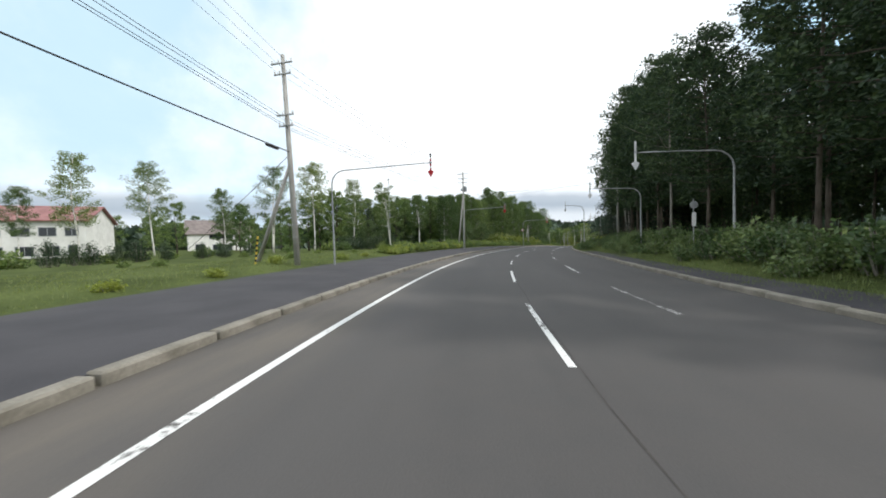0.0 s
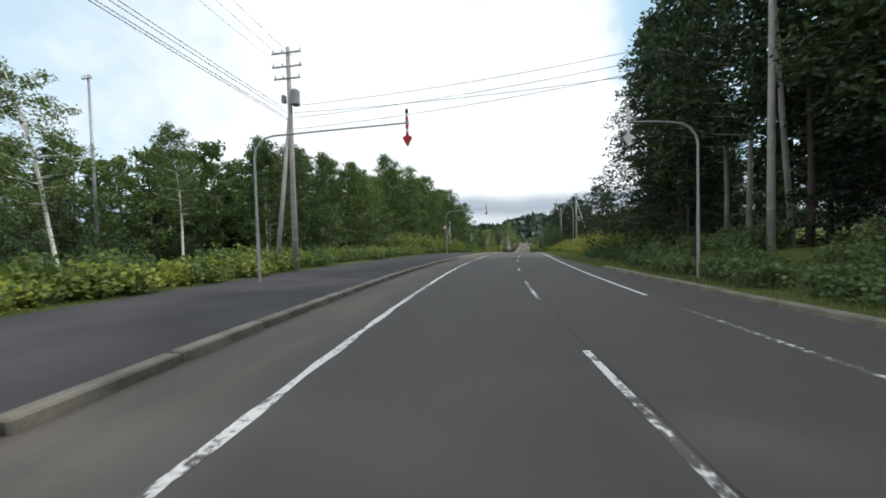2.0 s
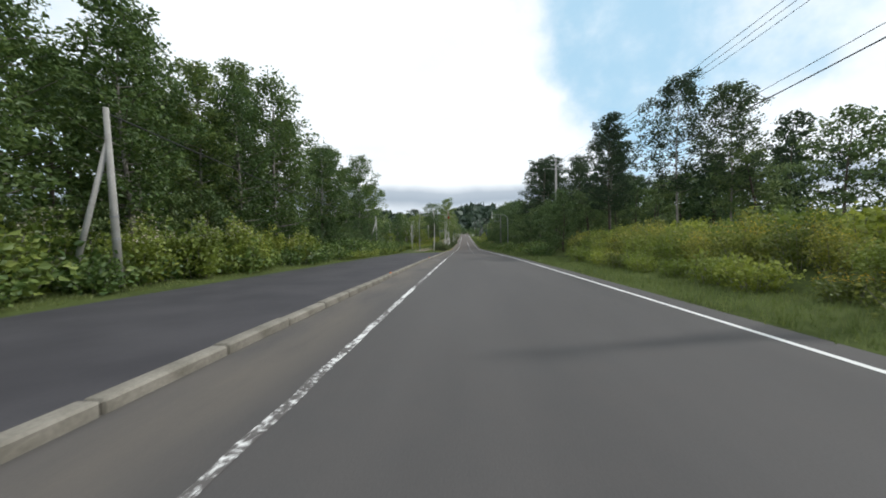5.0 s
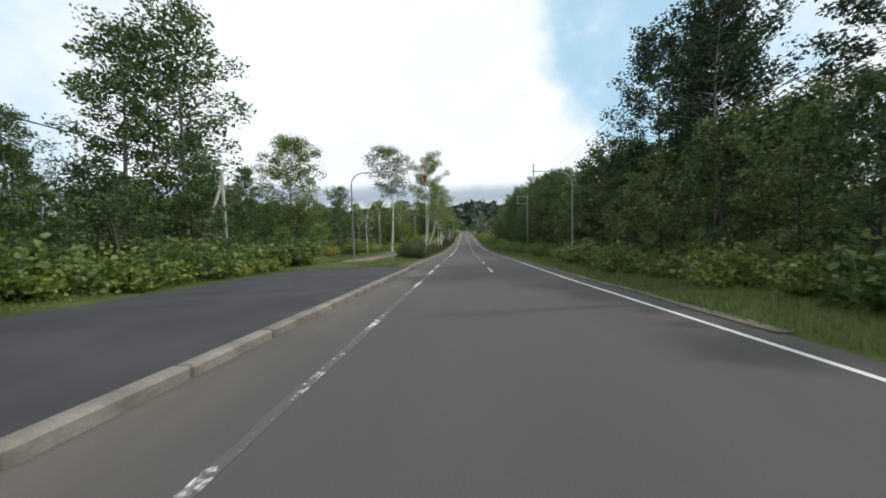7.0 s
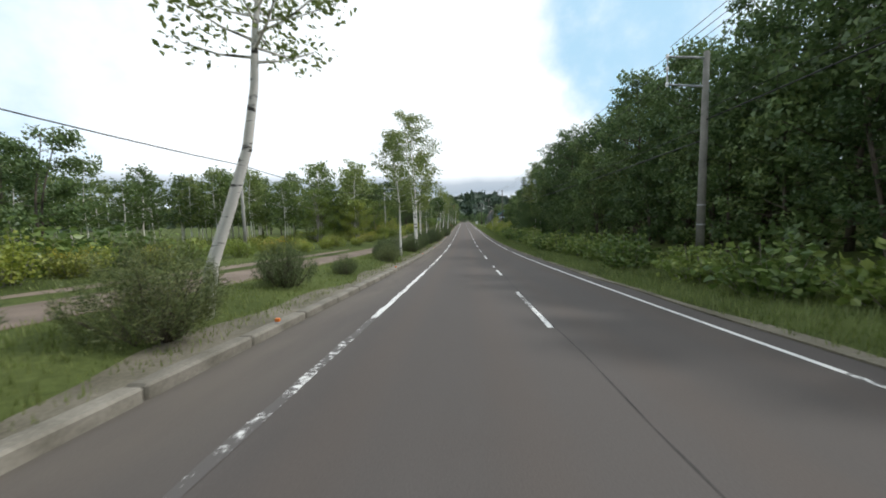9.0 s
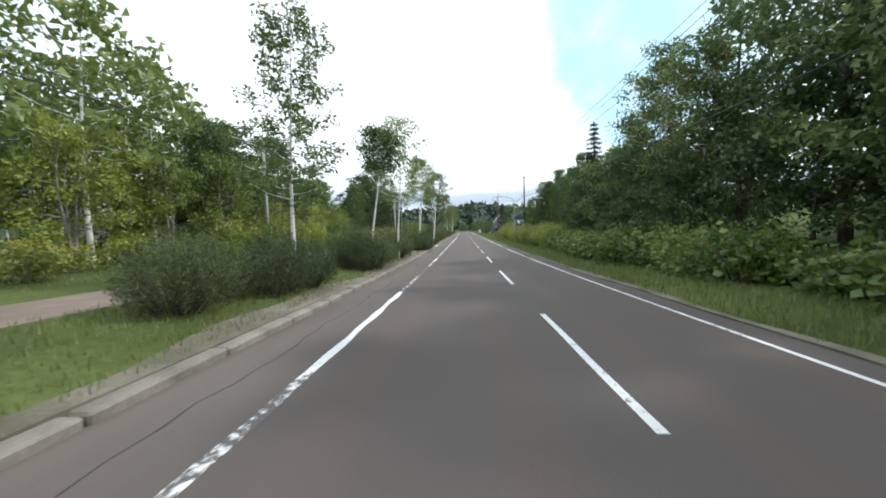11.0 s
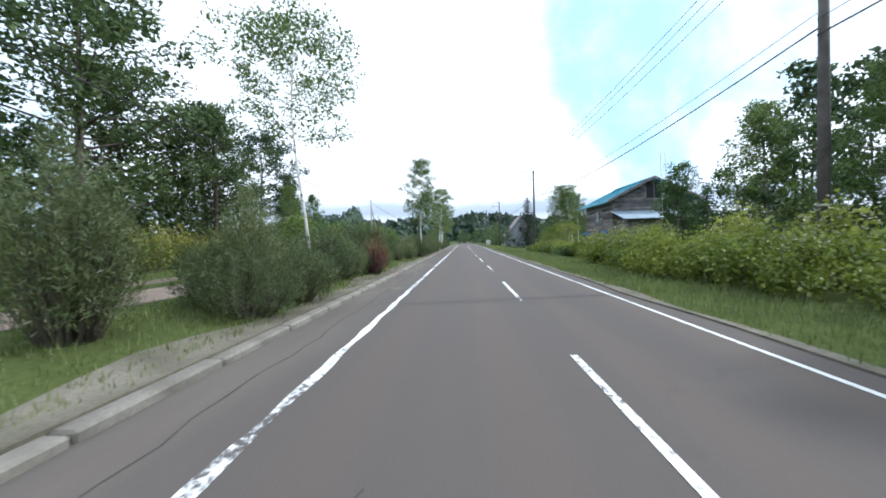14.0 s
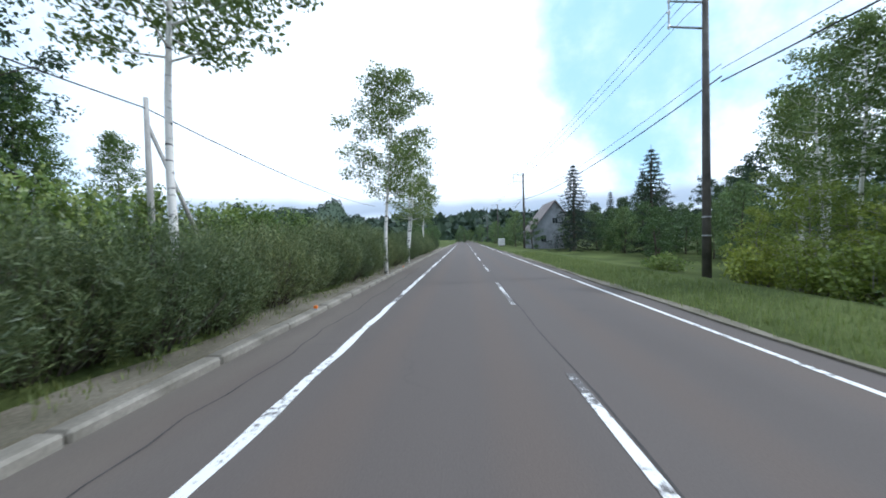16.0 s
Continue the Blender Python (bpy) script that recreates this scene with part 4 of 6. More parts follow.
deep = [broad_tree("forest_tree", "tall dark tree in the depth of the forest", 17.0, w, 0.22, BARK, LEAF_DARK, 2400, 0.50, 80 + i, 0.14, 26, 0.0, 1, 0.1, 1.4, plain=True) for i, w in enumerate([6.6, 7.4])]
spots = band(-6, 46, 18.5, 34, 5.0, (0.85, 1.0), 2) + band(46, 78, 18.5, 34, 5.0, (0.95, 1.12), 2) + band(-30, 84, 36, 62, 6.0, (0.85, 1.0), 2) + band(-30, 82, 21, 34, 2.8, (0.38, 0.58), 2) + band(84, 160, 30, 42, 5.5, (0.55, 0.75), 2)
spots += band(276, 312, 20, 34, 5.0, (0.62, 0.85), 2) + band(340, 420, 26, 46, 7, (0.5, 0.75), 2) + band(350, 440, -26, -60, 9, (0.3, 0.45), 2)
scatter(deep, spots)
slope = [broad_tree("hillside_tree", "green broadleaf tree on the wooded bank", 10.0, w, 0.10, BARK, LEAF_SLOPE, 8500, 0.18, 84 + i, 0.14, 40, 0.0, 1, 0.1, 1.1, plain=True) for i, w in enumerate([5.2, 6.0])]
scatter(slope, band(174, 192, 13.4, 16, 3.4, (0.82, 1.0)) + band(192, 210, 13.4, 16.5, 3.4, (1.05, 1.25)) + band(210, 246, 13.4, 16.5, 3.4, (1.25, 1.5)) + band(246, 262, 14, 17, 3.6, (0.6, 0.78)) + band(166, 246, 18, 24, 4.4, (0.85, 1.1)))
hill_wood = [broad_tree("hillside_tree", "green tree higher on the wooded bank", 10.0, 6.2, 0.10, BARK, LEAF_SLOPE, 3000, 0.36, 88, 0.14, 26, 0.0, 1, 0.1, 1.3, plain=True)]
scatter(hill_wood, band(150, 240, 25, 38, 5.0, (0.9, 1.15), 2))
low = [broad_tree("understorey_tree", "low leafy tree in the thicket", 7.0, w, 0.06, BARK, LEAF_SLOPE, 4200, 0.20, 90 + i, 0.09, 24, 0.0, 1 + i, 0.1, 1.1, plain=True) for i, w in enumerate([4.4, 5.0])]
scatter(low, band(140, 176, 9.8, 12.0, 3.4, (0.65, 1.0)) + band(176, 262, 11.0, 12.8, 3.2, (0.65, 1.0)) + band(244, 262, 10.8, 12.4, 2.6, (0.45, 0.65)) + band(174, 204, -22, -30, 3.4, (0.95, 1.2), 2) + band(142, 166, 15, 22, 3.6, (0.7, 1.1)) + band(144, 164, -15.5, -19, 3.2, (0.5, 0.85)) + band(172, 262, 12.5, 14.5, 4.2, (1.1, 1.35)) + band(58, 100, -27, -34, 3.6, (0.7, 1.1)) + band(262, 316, 14, 19, 4.5, (0.7, 1.0)) + band(343, 384, 17, 27, 3.0, (0.6, 0.95), 2)
        + band(380, 450, 8, 14, 6, (0.7, 1.0)) + band(400, 460, -7, -14, 6, (0.6, 0.9)) + band(455, 480, -10, 14, 3, (0.7, 1.1)) + band(70, 168, -15.5, -17.5, 4.0, (0.5, 0.8)) + band(95, 150, 22, 29, 5, (0.9, 1.3)))
willow = [broad_tree("willow_thicket", "bushy bright green willow beside the meadow", 5.6, w, 0.04, BARK_PALE, LEAF_BRIGHT, 5200, 0.14, 96 + i, 0.06, 40, 0.0, 3, 0.0, 1.0) for i, w in enumerate([4.2, 4.8])]
scatter(willow, band(238, 250, -15.5, -18, 3.0, (0.9, 1.3)) + band(250, 263, -16.5, -18.5, 3.0, (0.6, 0.9)) + band(236, 250, -18.5, -22, 3.4, (1.0, 1.4)) + band(250, 262, -19, -22, 3.4, (0.8, 1.05)) + band(278, 292, -19, -23, 4, (0.6, 0.9)) + band(330, 338, 11.2, 14.0, 1.6, (0.55, 0.85)) + band(265, 284, -19, -22, 2.9, (0.75, 1.0)) + band(267, 296, -21.5, -27, 3.2, (0.9, 1.2)) + [(186, -17, 0.7), (182, -20, 0.6)])
lone = broad_tree("lone_tree", "large spreading bright green tree beyond the footpath", 17.0, 10.4, 0.20, BARK_PALE, LEAF_BROAD, 20000, 0.23, 97, 0.22, 74, 0.02, 1, 0.05, 1.2)
lone.matrix_basis = on(193.6, -24.5, 30)
oak = broad_tree("oak_tree", "dark round-crowned tree standing above the hedge", 12.0, 8.0, 0.30, BARK, LEAF_DARK, 12000, 0.19, 99, 0.22, 46, 0.02, 1, 0.0, 1.15)
oak.matrix_basis = on(340.0, -33.0, 40, 1.65)
round_trees = [broad_tree("round_tree", "dense rounded green tree beside the path", 12.0, w, 0.10, BARK, LEAF_ROUND, 13000, 0.21, 100 + i, 0.2, 60, 0.0, 1, 0.0, 1.15) for i, w in enumerate([7.4, 8.4])]
scatter(round_trees, [(299.6, -18.6, 1.32, 1), (303.5, -20.5, 1.05), (308.5, -19, 0.92), (305.8, -16.2, 0.88), (250, -18.4, 0.82), (253.8, -18.8, 0.9), (259.5, -18.4, 0.93), (289, 15, 0.8)] + band(278, 300, -25, -36, 4.5, (0.6, 0.85), 2))
conifers = [spruce_tree("spruce_tree", "dark pointed spruce with drooping branches", 12.0, 5.0, 110), spruce_tree("spruce_tree", "dark tall spruce with drooping branches", 12.0, 7.4, 111, count=12000)]
scatter(conifers, [(78.2, 14, 1.8, 1), (79, 17.5, 1.45), (72, 14.2, 1.5), (60, 19, 1.6), (260.5, 12.4, 0.95), (375.0, 16.0, 1.08, 1), (366, 22.5, 1.07, 1), (390, 33, 1.2), (394, 36, 1.1), (382, 24, 0.8), (97, -26, 1.0), (345, 40, 0.9), (349, 42, 0.85),
                   (63, -33, 0.8), (69, -31, 0.85), (75, -29, 0.8)])
hedge = [shrub("garden_hedge", "dense dark garden hedge bush at the lawn edge", 2.2, 2.2, 125 + i, LEAF_DARK, 0.12, 1700) for i in range(2)]
scatter(hedge, band(46, 70, -26.0, -28.5, 1.5, (0.9, 1.15)) + band(22, 31, -34, -36, 1.6, (0.8, 1.0)) + band(29, 38, -30, -34, 2.0, (0.6, 0.9)))
# undergrowth
weeds = [shrub("broadleaf_undergrowth", "rank green undergrowth with broad leaves", 1.3, 2.4, 130 + i, LEAF_SHRUB, 0.18, 800) for i in range(3)]
scatter(weeds, band(38, 100, -11.8, -12.8, 1.5, (0.55, 0.9)) + band(40, 100, -13, -15, 1.8, (0.7, 1.1)) + band(46, 66, -24, -32, 2.4, (0.9, 1.3)) + band(20, 48, -34, -42, 4, (0.7, 1.2)) + band(100, 170, -12.4, -14.0, 1.9, (0.9, 1.5)) + band(90, 170, -14, -16.5, 2.2, (1.2, 1.8))
        + band(140, 266, 7.6, 9.4, 2.2, (0.85, 1.4)) + [(340.0, 10.0, 0.7), (341.5, 11.0, 0.8), (343.5, 11.5, 0.7)] + band(8, 45, -16, -30, 9, (0.3, 0.5), 2) + band(172, 202, -14.5, -18, 1.6, (1.0, 1.5)) + band(238, 264, 9.4, 11.6, 1.5, (1.0, 1.5)) + band(322, 331, 9.8, 12.5, 1.9, (0.8, 1.1)))
shade = [shrub("forest_undergrowth", "shaded green undergrowth along the forest edge", 1.3, 2.4, 133 + i, LEAF_SLOPE, 0.15, 1000) for i in range(2)]
scatter(shade, band(0, 78, 10.0, 12.0, 1.8, (0.5, 0.85)) + band(0, 78, 12.0, 15, 2.2, (0.7, 1.05)) + band(44, 80, 7.9, 9.6, 1.8, (0.5, 0.85)) + band(6, 20, 10.8, 12.2, 1.8, (0.85, 1.2)))
tall_weed = [shrub("tall_knotweed", "tall dark green knotweed hedge with broad leaves", 3.5, 3.2, 137 + i, LEAF_SHRUB, 0.20, 2100) for i in range(2)]
scatter(tall_weed, band(314, 352, -13.4, -15.5, 1.9, (0.9, 1.12)))
lush = [shrub("butterbur_patch", "bright green butterbur with round leaves beside the pavement", 0.9, 2.2, 136, LEAF_BRIGHT, 0.17, 800)]
scatter(lush, band(36, 62, -11.6, -13.4, 1.7, (0.7, 1.1), 2) + band(140, 170, -12.2, -13.2, 2.0, (0.8, 1.2)) + band(2, 36, -11.9, -14, 5, (0.4, 0.7)))
hedge_weed = [shrub("giant_knotweed", "tall bright knotweed hedge behind the pavement", 3.3, 3.0, 143 + i, LEAF_BRIGHT, 0.18, 2300, PALE_FLOWER if i else None) for i in range(2)]
scatter(hedge_weed, band(84, 134, -12.9, -14.6, 1.7, (0.72, 0.95)))
tall_gold = [shrub("goldenrod_thicket", "tall yellowing thicket of goldenrod and weeds", 2.9, 2.9, 146 + i, LEAF_RANK if i else LEAF_BRIGHT, 0.14, 2300, FLOWER if i else None) for i in range(2)]
scatter(tall_gold, band(72, 140, 9.8, 11.8, 1.7, (0.52, 0.74)) + band(244, 262, -13.2, -15.5, 1.8, (0.85, 1.05)) + band(278, 306, -13.6, -16, 2.0, (0.62, 0.8), 2) + band(263, 279, -15.0, -17.6, 1.5, (0.5, 0.66), 2))
bright = [shrub("giant_knotweed", "tall bright green knotweed with heart-shaped leaves", 2.0, 2.6, 140 + i, LEAF_BRIGHT, 0.13, 2300, PALE_FLOWER if i else None) for i in range(2)]
scatter(bright, band(258, 309, 7.9, 9.2, 1.9, (0.8, 1.1)) + band(260, 307, 9.6, 12.5, 2.2, (1.0, 1.25)) + band(322, 337, 10.6, 12.8, 1.7, (0.75, 1.1)) + band(226, 262, 8.2, 9.2, 6, (.7, 1)))
rank = [shrub("goldenrod_thicket", "yellowing thicket of tall weeds", 1.7, 2.6, 150 + i, LEAF_RANK if i else LEAF_BRIGHT, 0.13, 1500, FLOWER if i else None) for i in range(2)]
scatter(rank, band(84, 130, 8.2, 9.2, 2.4, (0.5, 0.8)) + band(176, 244, -13.2, -15.5, 2.3, (0.6, 0.95))
        + band(64, 100, -12.5, -15, 3.0, (0.5, 0.8)))
far_rank = [shrub("meadow_weeds", "yellow-green weeds in the rough meadow", 1.7, 3.0, 155 + i, LEAF_RANK if i else LEAF_BRIGHT, 0.22, 600) for i in range(2)]
scatter(far_rank, band(76, 140, 12, 19, 2.8, (0.75, 1.1), 3) + band(175, 290, -17, -36, 4.6, (0.5, 0.8), 4))
pines = [pine_bush("dense dark dwarf pine bush on the verge", 1.9, 2.6, 160 + i, None, 14000) for i in range(3)]
spots = []
for a, b, k in ((178.0, 186.0, 0.9), (194, 196, 0.75), (198, 200, 0.5), (206, 212, 0.7), (216, 219, 0.8), (223, 228, 0.9), (231, 237, 0.9), (294.5, 304, 0.95), (317.5, 372, 1.1)):
    spots += band(a, b, -4.8, -6.2, 1.3, (0.85 * k, 1.12 * k))
spots += band(318, 372, -4.6, -5.2, 1.8, (0.85, 1.1)) + [(189.7, -5.0, 0.85), (186.4, -5.2, 1.0)]
spots += [(241.4, -4.9, 1.0), (242.5, -4.7, 1.05), (242.1, -5.8, 1.05), (244.1, -5.1, 1.0), (245.7, -5.2, 0.95), (247.3, -5.1, 0.95), (248.6, -5.3, 0.9)]
spots += [(250.5, -4.9, 1.0), (250.4, -5.7, 1.05), (251.4, -5.3, 0.95), (254.0, -5.1, 0.75)]
spots += [(261.4, -4.25, 1.0), (262.6, -4.6, 1.05), (260.0, -4.5, 1.0), (258.9, -5.2, 1.05), (260.6, -5.4, 1.05), (261.7, -5.0, 1.05), (262.6, -5.6, 1.1), (260.2, -6.4, 1.1), (275.3, -4.6, 0.8), (276.2, -4.5, 0.8)]
spots += [(290.6, -4.7, 0.85), (291.4, -5.8, 0.9), (292.6, -4.7, 0.95)]
spots += [(306.5, -6.2, 1.35), (307.2, -7.0, 1.4), (305.2, -6.9, 1.4), (311.0, -5.4, 0.7), (314.2, -5.1, 0.75), (315.3, -5.3, 0.85)]
scatter(pines, spots)
upright = pine_bush("upright bushy young pine on the grass verge", 2.9, 1.7, 176, None, 15000)
scatter([upright], [(288.1, -6.0, 1.1), (291.6, -5.3, 1.0), (262.9, -5.0, 0.8), (306.0, -5.6, 0.95)])
dead = pine_bush("dwarf pine with dead rust-red needles", 1.7, 1.2, 170, LEAF_DEAD, 1500)
copy_thing(dead, on(298.6, -5.9, 80, 1.15))
copy_thing(dead, on(297.4, -6.3, 140, 0.95))
dead.matrix_basis = on(300.5, -4.45, 20, 1.2)

# ---- posts, poles and cables ----


def bent_post(label, s, u, reach, head, facing, post_h=6.2):
    """A snow-pole: a galvanised post that bends over the road and carries a striped arrow that points down to the road's edge."""
    side = 1 if reach > 0 else -1
    post_h -= swell(s, u)
    ob = thing("arrow_post", label, "road sign", "arrow posts along the road edge")
    r = 0.9
    pts = [(0, 0, -0.3), (0, 0, 2.6), (0, 0, post_h - r)]
    pts += [(side * r * (1 - math.cos(a)), 0, post_h - r + r * math.sin(a)) for a in (0.4, 0.8, 1.2, math.pi / 2)]
    pts += [(reach * 0.6, 0, post_h + 0.08), (reach, 0, post_h + 0.14)]
    part("post", tube(pts, [0.058, 0.056, 0.048, 0.046, 0.044, 0.042, 0.04, 0.033, 0.03], 8), STEEL, ob, soft=True)
    part("sleeve", tube([(0, 0, -0.1), (0, 0, 2.5)], 0.064, 8), STEEL, ob)
    arrow = part("arrow", box(reach - 0.05, reach + 0.05, -0.02, 0.02, post_h - 0.46, post_h + 0.72, 0.008), WHITE, ob, "red and white arrow" if facing else "white arrow back")
    if facing:
        for k in range(4):
            z = post_h - 0.38 + 0.30 * k
            part("stripe", box(reach - 0.054, reach + 0.054, -0.026, 0.026, z, z + 0.15), RED if k < 3 else DARK, arrow)
    z = post_h - 0.44
    v = [(reach - 0.20, y, z) for y in (-0.025, 0.025)] + [(reach + 0.20, y, z) for y in (-0.025, 0.025)] + [(reach, y, z - 0.36) for y in (-0.025, 0.025)]
    v += [(reach - 0.12, y, z + 0.07) for y in (-0.025, 0.025)] + [(reach + 0.12, y, z + 0.07) for y in (-0.025, 0.025)]
    part("arrow_head", (v, [(0, 4, 2, 8, 6), (7, 9, 3, 5, 1), (0, 1, 5, 4), (4, 5, 3, 2), (2, 3, 9, 8), (8, 9, 7, 6), (6, 7, 1, 0)]), RED if facing else head, arrow)
    part("clamp", box(reach - 0.07, reach + 0.07, -0.06, 0.06, post_h + 0.09, post_h + 0.2, 0.01), STEEL, ob)
    ob.matrix_basis = on(s, u, 0)
    return ob


for s, u, tip, h in ((22.9, -10.5, -3.6, 6.5), (55.2, -9.4, -2.8, 6.25), (92.8, -8.6, -2.73, 6.4), (170.6, -8.5, -2.9, 7.1), (279.8, -9.5, -2.65, 7.25)):
    bent_post("galvanised post bent over the road with a red striped arrow", s, u, tip - u, RED, True, h)
for s, u, tip, h in ((20.9, 12.6, 7.95, 5.9), (36.0, 12.2, 8.0, 5.85), (56.3, 8.3, 5.8, 6.05), (94.9, 9.2, 7.05, 6.9), (171.8, 8.2, 5.3, 6.9), (279.3, 7.4, 5.05, 6.65)):
    bent_post("galvanised post bent over the road with a pale arrow", s, u, tip - u, WHITE, False, h)


def utility_pole(label, s, u, height, mat, r=0.15, arms=(), brace=None, box_on=0.0, lean=0.0, name="utility_pole", bracket=0):
    ob = thing(name, label, "utility pole", "poles along the road")
    part("shaft", tube([(0, 0, -0.3), (0, 0, height * 0.5), (0, 0, height)], [r * 1.15, r * 0.95, r * 0.72], 12), mat, ob, soft=True)
    for z, w in arms:
        arm = part("crossarm", box(-w * 0.5, w * 0.5, -r - 0.06, -r + 0.03, z - 0.04, z + 0.04, 0.008), STEEL, ob)
        for x in (-w * 0.45, -w * 0.15, w * 0.45):
            part("insulator", tube([(x, -r, z + 0.04), (x, -r, z + 0.10), (x, -r, z + 0.17), (x, -r, z + 0.22)], [0.03, 0.055, 0.04, 0.05], 8), WHITE, arm)
    if bracket:
        z = height - 0.25
        frame_pts = [(0, 0, z), (-1.5 * bracket, 0, z + 0.12), (-1.5 * bracket, 0, z - 0.95), (0, 0, z - 1.1)]
        part("bracket", tube(frame_pts, 0.05, 6), STEEL, ob)
        for dz in (0.12, -0.35, -0.95):
            part("insulator", tube([(-1.5 * bracket, 0, z + dz - 0.11), (-1.5 * bracket, 0, z + dz), (-1.5 * bracket, 0, z + dz + 0.11)], [0.03, 0.07, 0.03], 8), WHITE, ob)
    if box_on:
        part("transformer", join(tube([(0.42, -0.1, box_on), (0.42, -0.1, box_on + 0.05), (0.42, -0.1, box_on + 0.85), (0.42, -0.1, box_on + 0.95)], [0.2, 0.27, 0.27, 0.16], 14),
                                 box(0.1, 0.25, -0.15, -0.05, box_on + 0.1, box_on + 0.75)), GREY_BOX, ob)
        part("cabinet", box(-0.34, -0.12, -0.35, -0.1, box_on + 0.15, box_on + 0.6, 0.02), GREY_BOX, ob)
    if brace:
        bx, by, bz = brace
        part("brace", tube([(bx, by, -0.3), (0, 0, bz)], [r * 0.85, r * 0.65], 10), mat, ob, "leaning brace pole", soft=True)
    for z in (1.8, 2.6):
        part("band", tube([(0, 0, z), (0, 0, z + 0.06)], r * 1.12, 12), STEEL, ob)
    ob.matrix_basis = on(s, u, 0) @ pose(0, 0, 0, 0, lean, 0)
    return ob


utility_pole("tall grey concrete utility pole with a leaning brace", 21.6, -12.4, 13.6, POLE, 0.17, ((13.0, 1.5), (12.3, 1.2), (9.7, 1.2), (9.0, 1.0)), (-4.2, 1.4, 6.6), lean=-2.0)
utility_pole("grey concrete utility pole with a transformer and crossarms", 61.2, -11.5, 13.3, POLE, 0.16, ((12.9, 1.9), (12.1, 1.9), (11.4, 1.7)), (-1.0, -0.5, 9.6), 9.8)
utility_pole("thin steel mast with a small control box near its foot", 62.0, -27.2, 13.5, STEEL, 0.10, ((13.2, 0.8),))
utility_pole("concrete utility pole with a leaning brace at the forest edge", 59.5, 12.8, 12.2, POLE, 0.15, ((11.8, 1.2),), (1.5, 0.9, 11.9))
utility_pole("concrete utility pole with a leaning brace on the bank", 110.2, 11.6, 9.8, POLE, 0.16, ((9.5, 1.2), (9.0, 1.0)), (2.8, 2.0, 8.6), 4.6)
utility_pole("concrete utility pole with crossarms among the trees", 154.8, 13.0, 12.2, POLE, 0.16, ((11.9, 1.5), (11.3, 1.5), (10.7, 1.2)))
utility_pole("old concrete pole beside the meadow", 85.5, -28.0, 8.6, POLE, 0.12)
utility_pole("slim concrete pole in the undergrowth", 115.0, -12.7, 6.5, POLE, 0.12, (), (-1.4, -0.6, 5.4))
utility_pole("slim pale pole with a leaning brace", 166.4, -15.7, 6.4, POLE, 0.13, (), (-1.6, -1.2, 5.6))
utility_pole("weathered grey pole with a steel cable bracket", 200.0, 9.7, 8.7, POLE_GREY, 0.15, bracket=1)
utility_pole("slim pale pole in the meadow", 209.0, -15.5, 6.8, POLE, 0.11)
utility_pole("slim pale pole in the tall weeds", 251.2, -14.7, 8.3, POLE, 0.13)
utility_pole("slim pale pole beside the footpath", 290.6, -12.6, 7.4, POLE, 0.13)
utility_pole("slim pale pole above the bushes", 336.2, -13.7, 7.5, POLE, 0.13, (), (0.6, 3.0, 6.4))
utility_pole("tarred pole with a steel cable bracket", 295.5, 11.6, 12.0, POLE_DARK, 0.16, bracket=1)
utility_pole("tarred pole with a steel cable bracket", 337.4, 10.4, 12.0, POLE_DARK, 0.16, bracket=1)
utility_pole("tarred pole with a steel cable bracket", 378.0, 9.3, 11.6, POLE_DARK, 0.16, bracket=1)
utility_pole("tarred pole with a steel cable bracket", 424.0, 9.6, 11.2, POLE_DARK, 0.16, bracket=1)
utility_pole("tarred pole with a steel cable bracket", 470.0, 9.6, 11.0, POLE_DARK, 0.16, bracket=1)


def cable(a, b, sag, r=0.012, label="thin black overhead cable"):
    """A cable that hangs between two points (s, u, height over the road)."""
    p, q = at(*a), at(*b)
    n = 14
    pts = [p.lerp(q, i / n) - Vector((0, 0, 4 * sag * (i / n) * (1 - i / n))) for i in range(n + 1)]
    ob = part("overhead_cable", tube(pts, r, 5), CABLE)
    return tagged(ob, label, "cable", "cables between the poles")


for du, z in ((-0.35, 9.95), (-0.1, 9.6), (0.1, 9.2), (0.3, 8.95)):
    cable((-24, -12.8 + du, z + 0.2), (21.6, -12.7 + du, z), 0.35, 0.013)
    cable((21.6, -12.7 + du, z), (61.2, -11.6 + du, z), 0.3, 0.013)
for du in (-0.7, 0.0, 0.7):
    cable((-24, -13.0 + du, 13.9), (21.6, -12.9 + du, 13.0), 0.5, 0.008)
    cable((21.6, -12.9 + du, 13.0), (61.2, -11.5 + du, 12.5), 0.5, 0.008)
thick = thing("telephone_cable", "thick black telephone cable with a splice case", "cable", "cables between the poles")
_a, _b = at(-24, -22, 11.0), at(21.6, -12.6, 7.6)
part("line", tube([_a.lerp(_b, i / 14) - Vector((0, 0, 1.8 * (i / 14) * (1 - i / 14))) for i in range(15)], 0.035, 6), CABLE, thick)
_c, _d = _a.lerp(_b, 0.955) - Vector((0, 0, 0.16)), _a.lerp(_b, 0.978) - Vector((0, 0, 0.12))
part("splice_case", tube([_c, _c.lerp(_d, 0.1), _c.lerp(_d, 0.9), _d], [0.03, 0.10, 0.10, 0.03], 10), CABLE, thick)
cable((21.6, -12.6, 7.5), (26, -26, 1.4), 0.1, 0.02, "black stay wire from the pole to the ground")
